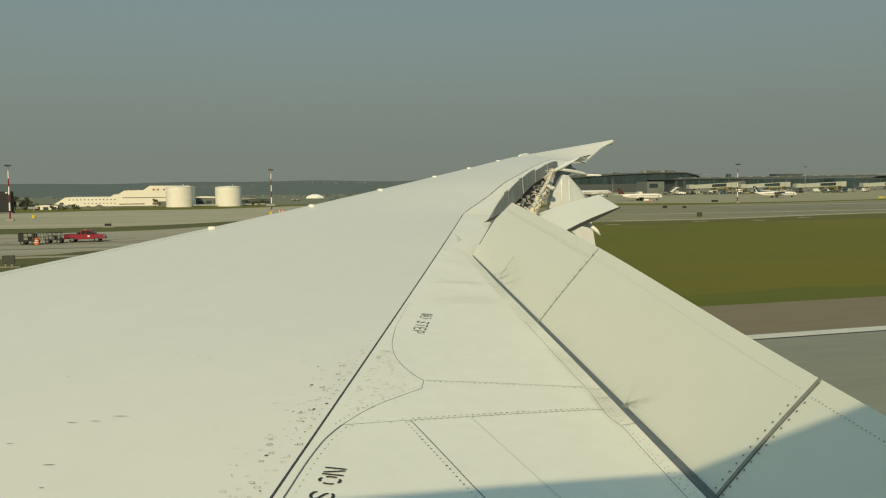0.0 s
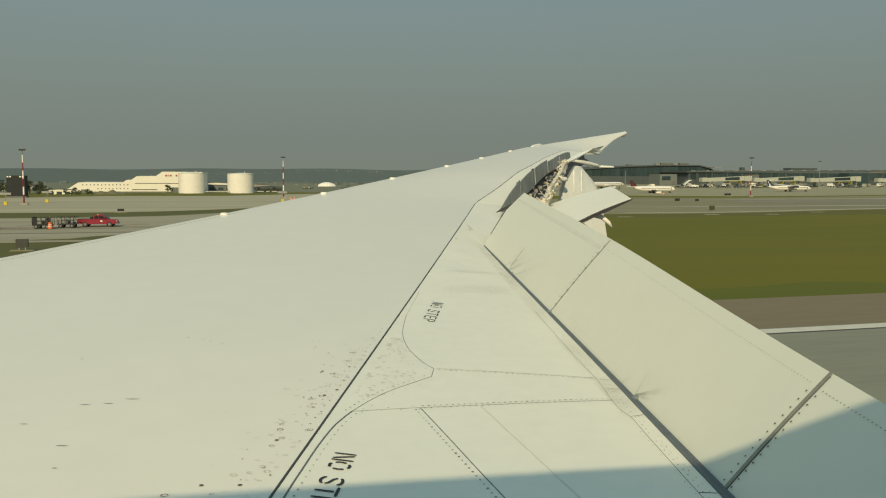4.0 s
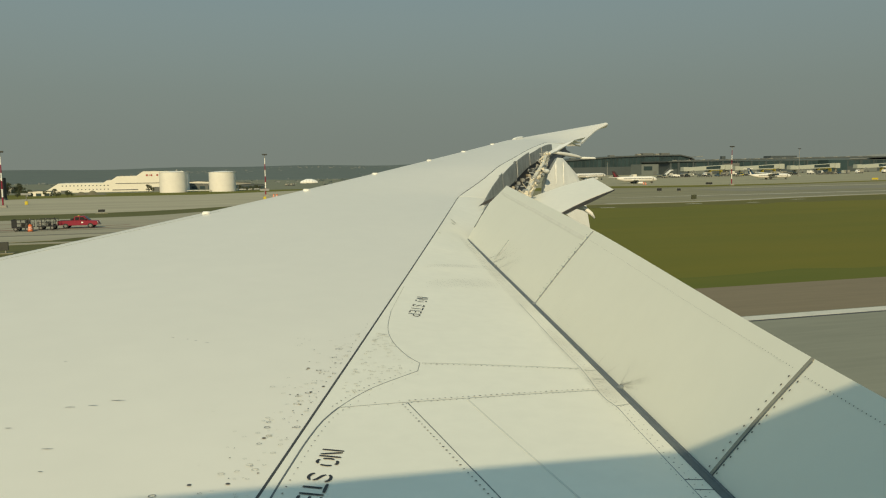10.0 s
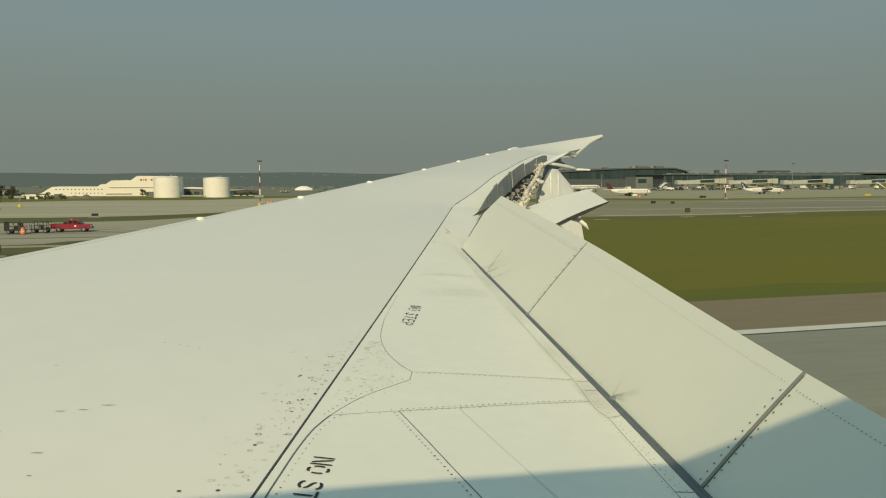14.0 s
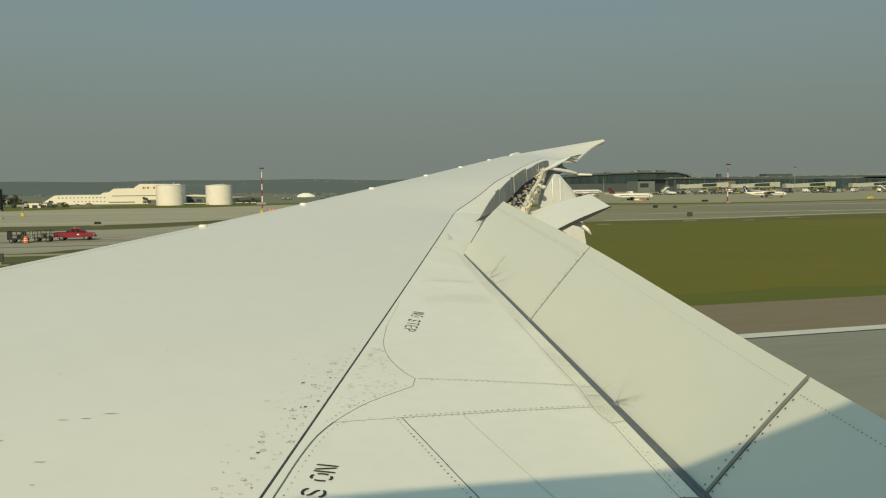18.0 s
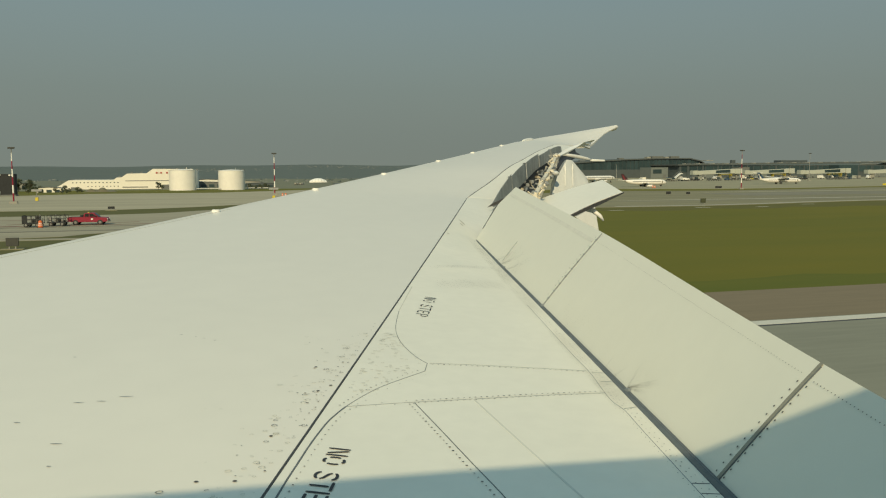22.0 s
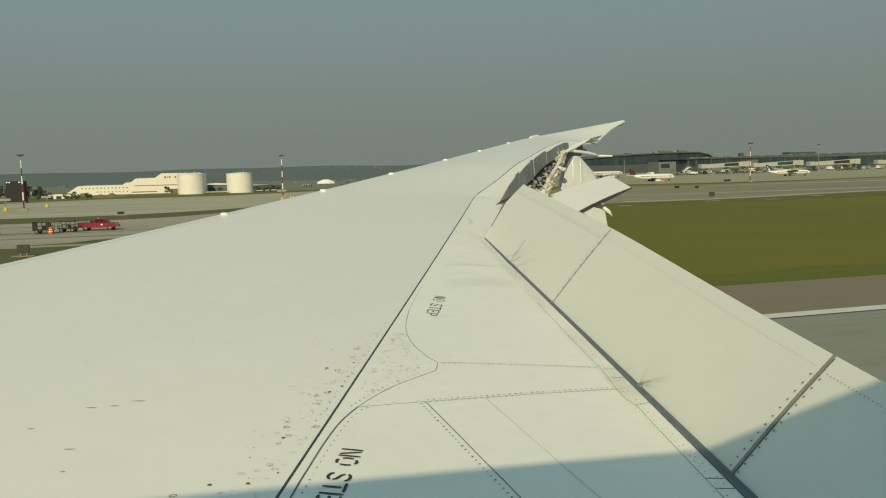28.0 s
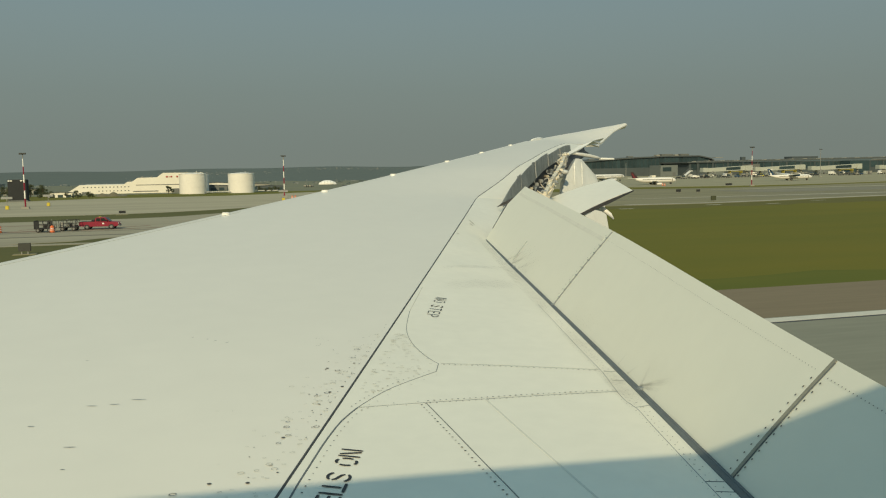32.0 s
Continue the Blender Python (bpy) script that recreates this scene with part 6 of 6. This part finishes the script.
def jet_bridge(x, y, L, label, glass=True):
    j = thing("jet_bridge", spot(x, y, 0.03), label, "jet bridge", "jet bridges")
    part("tunnel", prismed([(0, 2.4), (0, 4.7), (L, 6.0), (L, 3.2)], -1.5, 1.5), BRIDGE, j)
    if glass:
        part("side_glazing", prismed([(L * 0.48, 3.35), (L * 0.48, 5.0), (L * 0.86, 5.5), (L * 0.86, 3.6)], -1.58, 1.58), GLASSD, j, "dark green side glazing")
    part("rotunda", boxed(L - 0.5, L + 3.6, -2.0, 2.0, 2.8, 6.1, bevel=0.15), BRIDGE, j)
    part("cab", boxed(-3.4, 0.4, -2.0, 2.0, 2.3, 5.0, bevel=0.2), BRIDGE, j)
    part("leg", boxed(L + 1.1, L + 2.0, -0.5, 0.5, 0, 2.9), FACADE2, j)
    for s in (-1.2, 1.2):
        part("leg", boxed(L * 0.2 - 0.2, L * 0.2 + 0.2, s - 0.2, s + 0.2, 0.5, 2.6), STEEL, j)
        wheel(j, L * 0.2, s, 0.55, 0.4)
    part("stair", prismed([(0.5, 0.0), (0.9, 0.0), (3.6, 2.9), (3.2, 2.9)], -2.6, -1.7), STEEL, j)
    part("equipment_wall", boxed(L * 0.05, L * 0.44, -1.3, 1.3, 0.2, 2.9, bevel=0.05), PORTAL, j)
    for q in (0.6, 0.9):
        part("frame", boxed(L * q, L * q + 0.35, -1.4, 1.4, 0, 3.1), DULLY, j)
    part("frame", boxed(L * 0.6, L * 0.92, -1.4, -1.15, 2.35, 2.6), DULLY, j)


for x, y, L in ((270, 420, 27), (303.5, 420, 30), (333, 410, 31), (384, 415, 30), (430, 415, 30)):
    jet_bridge(x, y, L, "pale passenger boarding bridge with glazed side")


# ---- trees, bushes and the far town ----
def tree(x, y, h, seed, label="leafy green tree on the grass"):
    t = thing("tree", spot(x, y), label, "tree", "field trees")
    r = random.Random(seed)
    bm = bmesh.new()
    tube(bm, [(0, 0, -0.4), (0.05 * h * 0.2, 0, h * 0.25), (0, 0.03 * h, h * 0.6)], [h * 0.04, h * 0.03, h * 0.012], 7)
    for k in range(5):
        a = r.uniform(0, 6.28)
        z = h * r.uniform(0.25, 0.5)
        tube(bm, [(0, 0, z), (math.cos(a) * h * 0.14, math.sin(a) * h * 0.14, z + h * 0.14), (math.cos(a) * h * 0.22, math.sin(a) * h * 0.22, z + h * 0.25)], [h * 0.016, h * 0.01, h * 0.004], 5)
    part("trunk", bm, BARK, t)
    bm = bmesh.new()
    for k in range(26):
        a, d = r.uniform(0, 6.28), h * 0.34 * math.sqrt(r.random())
        cz = h * r.uniform(0.32, 0.95)
        d *= 1.15 - abs(cz / h - 0.55)
        c = Vector((math.cos(a) * d, math.sin(a) * d, cz))
        for m in range(30):
            p = c + Vector((r.gauss(0, 1), r.gauss(0, 1), r.gauss(0, 0.8))) * h * 0.065
            u = Vector((r.gauss(0, 1), r.gauss(0, 1), r.gauss(0, 1))).normalized() * h * 0.035
            v = u.orthogonal().normalized() * h * 0.03
            bm.faces.new([bm.verts.new(p + q) for q in (-u, v, u, -v)])
    part("crown", bm, LEAF, t)


rt = random.Random(21)
for i in range(30):
    tree(rt.uniform(-175, -95), rt.uniform(520, 580), rt.uniform(4, 8), 100 + i)
for i in range(8):
    tree(rt.uniform(-60, -38), rt.uniform(300, 330), rt.uniform(1.6, 2.6), 200 + i, "small bush on the apron edge")
for i in range(16):
    tree(rt.uniform(-112, -66), rt.uniform(480, 560), rt.uniform(2.4, 4.2), 400 + i)
tree(-22.0, 560, 5.5, 301, "dark round tree in front of the hangar")
tree(-19.5, 560, 3.5, 302, "dark bush in front of the hangar")
for i in range(9):
    tree(34 + i * 1.6 + rt.uniform(-1, 1), 560 + rt.uniform(-20, 20), rt.uniform(2.0, 4.2), 310 + i, "bush beside the fuel tanks")

mb = bmesh.new()
rows = []
for j in range(9):
    rows.append([])
    for i in range(25):
        u, v = i / 24 * 2 - 1, j / 8 * 2 - 1
        X, Y = (-50 + 9.5 * u) * FIELD, (500 + 7 * v) * FIELD
        rows[-1].append((X, Y, dip(X, Y) - 0.3 + 2.9 * max(0, 1 - u * u) * max(0, 1 - v * v) * (0.8 + 0.3 * math.sin(9 * u + 2 * v))))
grid_faces(mb, rows)
bmesh.ops.recalc_face_normals(mb, faces=mb.faces)
tagged(link("earth_mound", mb, SANDY, smooth=True), "low dry earth mound with sparse grass", "mound")

bm = bmesh.new()
bt = bmesh.new()
rt = random.Random(5)
clusters = [(rt.uniform(-34, 24), rt.uniform(900, 3300)) for k in range(34)] + [(rt.uniform(48, 80), rt.uniform(900, 3000)) for k in range(8)]
for i in range(1000):
    ca, cd = clusters[int(len(clusters) * rt.random() ** 1.5)]
    a = radians(ca + rt.gauss(0, 1.6))
    d = min(4100, max(760, cd + rt.gauss(0, 110)))
    if i % 4 == 0:
        a, d = radians(rt.uniform(-34, 24)), rt.uniform(760, 1500)
    x, y = d * math.sin(a), d * math.cos(a)
    if rt.random() < 0.7 and d < 3300:
        w, h = rt.uniform(0.4, 1.5) * (0.5 + d / 3500) * (2.4 if rt.random() < 0.15 else 1), rt.uniform(0.6, 1.3) * (0.5 + d / 4200)
        box(bm, x - w, x + w, y - 1.5, y + 1.5, dip(x, y) - 2, dip(x, y) + h)
    for k in range(4):
        x2, y2 = x + rt.uniform(-60, 60), y + rt.uniform(-40, 40)
        if d > 1300 or k > 1 or rt.random() < 0.7 or abs(x2 - 0.138 * y2) < 14:
            continue
        s = rt.uniform(2.5, 5.5)
        z = dip(x2, y2) - 1
        vs = [bt.verts.new((x2 + s * math.cos(k2 * 1.26) * rt.uniform(0.7, 1.3), y2 + s * math.sin(k2 * 1.26), z)) for k2 in range(5)]
        top = bt.verts.new((x2 + rt.uniform(-3, 3), y2, z + s * rt.uniform(0.4, 0.8)))
        for k2 in range(5):
            bt.faces.new((vs[k2], vs[(k2 + 1) % 5], top))
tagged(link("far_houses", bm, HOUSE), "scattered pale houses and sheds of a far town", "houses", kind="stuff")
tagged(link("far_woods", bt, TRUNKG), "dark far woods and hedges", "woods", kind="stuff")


# ---- small things on the field ----
def edge_light(x, y):
    e = thing("edge_light", spot(x, y, 0.05), "small white runway edge light on a stem", "light", "runway edge lights")
    bm = bmesh.new()
    tube(bm, [(0, 0, 0), (0, 0, 0.20)], 0.02, 8)
    part("stem", bm, STEEL, e)
    bm = bmesh.new()
    tube(bm, [(0, 0, 0.19), (0, 0, 0.23), (0, 0, 0.28), (0, 0, 0.32)], [0.04, 0.06, 0.05, 0.02], 10)
    part("lens", bm, STEEL, e, smooth=True)
    bm = bmesh.new()
    tube(bm, [(0, 0, 0), (0, 0, 0.03)], 0.16, 12)
    part("base_plate", bm, STEEL, e)


for k in range(-4, 9):
    edge_light(7.0 + 60 * k, 27.8)
for pts in ([(-26, 97), (-19, 95.5), (-14, 94.6), (-9, 94.8), (-3, 96)], [(-26, 94), (-18, 94.5), (-12, 96.5), (-6, 99.5)], [(-24, 106), (-17, 106.5), (-14.4, 104.8), (-14.8, 101), (-19, 98)]):
    D = dense(pts, 0.5)
    bm = bmesh.new()
    rows = []
    for i, p in enumerate(D):
        d = (D[min(i + 1, len(D) - 1)] - D[max(i - 1, 0)]).normalized()
        s = Vector((d.y, -d.x)) * 0.25
        rows.append([((p - s).x * FIELD, (p - s).y * FIELD, 0.048), ((p + s).x * FIELD, (p + s).y * FIELD, 0.048)])
    grid_faces(bm, rows)
    bmesh.ops.recalc_face_normals(bm, faces=bm.faces)
    link("road_marking", bm, BROWNM, label="faded reddish guide line on the taxiway", kind="structure")

# ---- the older end of the airport, passed earlier on the run ----
def block(name, x, y, w, d, h, storeys, bays, wall, glass, label, category="building", rz=0.0):
    b = thing(name, spot(x, y, 0), label, category, rz=rz)
    part("wall", boxed(-w / 2, w / 2, 0, d, 0, h, bevel=0.1), wall, b)
    part("parapet", boxed(-w / 2 - 0.2, w / 2 + 0.2, -0.2, d + 0.2, h - 0.05, h + 0.7), ROOF, b)
    for s in range(storeys):
        z = h * (s + 0.3) / storeys
        for k in range(bays):
            x0 = -w / 2 + w * (k + 0.12) / bays
            part("window", boxed(x0, x0 + w / bays * 0.76, -0.12, 0.1, z, z + h / storeys * 0.5), glass, b)
    part("roof_unit", boxed(-w * 0.2, w * 0.1, d * 0.3, d * 0.7, h + 0.6, h + 3), FACADE, b)
    return b


BRICK = material("tan_brick", (0.36, 0.27, 0.17), 0.8, vary=0.15, scale=0.3)
BLUEG = material("blue_glazing", (0.03, 0.09, 0.14), 0.25, vary=0.3, scale=0.3, spread=0.2)
block("office_tower", 700, 560, 26, 22, 24, 7, 6, FACADE2, BLUEG, "blue-glazed office tower with white floor bands")
block("office_tower", 730, 565, 34, 22, 24, 7, 8, FACADE2, BLUEG, "blue-glazed office tower with white floor bands")
block("office_block", 650, 520, 60, 24, 13, 4, 12, BRICK, GLASSD, "tan brick office block with ribbon windows")
block("office_block", 790, 540, 70, 24, 11, 3, 12, BRICK, GLASSD, "long tan brick office block")
block("hotel", 860, 640, 22, 18, 34, 9, 5, FACADE2, GLASSD, "tall pale hotel behind the terminal")
block("hotel", 1020, 760, 40, 18, 24, 7, 8, FACADE2, GLASSD, "pale hotel on the far rise")
cargo = block("cargo_hangar", 560, 298, 90, 40, 9, 1, 6, CREAM, GLASSD, "long low cream hangar with red roof edge", "hangar")
part("red_edge", boxed(-45.4, 45.4, -0.35, -0.1, 7.9, 8.5), SIGNRED, cargo, "red band under the roof edge")
part("sliding_door", boxed(20, 30, -0.3, -0.05, 0, 6.5), TERM, cargo, "dark open hangar door")


def arched_hangar(x, y, w, d, h, wall, label):
    """A hangar with a shallow arched roof and a framed front."""
    g = thing("hangar", spot(x, y, 0), label, "hangar")
    arch = [(-w / 2 + w * k / 12, h * (0.72 + 0.28 * math.sin(math.pi * k / 12))) for k in range(13)]
    part("wall", prismed([(-w / 2, 0)] + [(a, z - 0.4) for a, z in arch] + [(w / 2, 0)], 0, d), wall, g)
    part("roof", prismed([(a * 1.02, z) for a, z in arch] + [(a * 1.02, z - 0.5) for a, z in arch[::-1]], -0.8, d + 0.8), FACADE2, g, "pale arched metal roof")
    for k in range(4):
        x0 = -w * 0.42 + w * 0.21 * k
        part("door_leaf", boxed(x0 + 0.2, x0 + w * 0.205, -0.2, 0.05, 0, h * 0.6), (FACADE, PORTAL)[k % 2], g, "tall sliding door leaf")
    return g


arched_hangar(492, 470, 70, 40, 13, FACADE, "grey hangar with pale arched roof")
arched_hangar(535, 425, 55, 36, 9, PORTAL, "low grey hangar with pale roof")
block("workshop", 520, 452, 50, 30, 12, 2, 6, TERM, GLASSD, "dark grey workshop building beside the hangars")
block("gate_building", 432, 382, 40, 16, 8, 2, 8, BRIDGE, GLASSD, "pale gate building at the end of the pier")
for x, y in ((415, 374), (455, 366)):
    jet_bridge(x, y, 26, "pale passenger boarding bridge at an older gate")
for x, y in ((424, 181), (470, 176)):
    sign(x, y, 3.0, 0.7, YELLOW, "yellow airfield sign beside a taxiway", 3)
TEALS = material("teal_shed_cladding", (0.05, 0.13, 0.15), 0.6, vary=0.15, scale=0.2)
low_shed(119, 542, 28, 14, 6, TEALS, "teal metal shed on the grass", 3)
low_shed(103, 506, 11, 6, 2.4, WHITE, "small white shed near the service road", 3)
block("white_tower_block", 1085, 813, 160, 20, 9, 2, 20, CREAM, GLASSD, "long low white building at the field's edge")
for k in range(5):
    plot("road_marking", [(480 + 3 * k, 88), (482.4 + 3 * k, 88), (482.4 + 3 * k, 94), (480 + 3 * k, 94)], 0.056, BROWNM, "faded red surface-painted holding sign", 0.004)
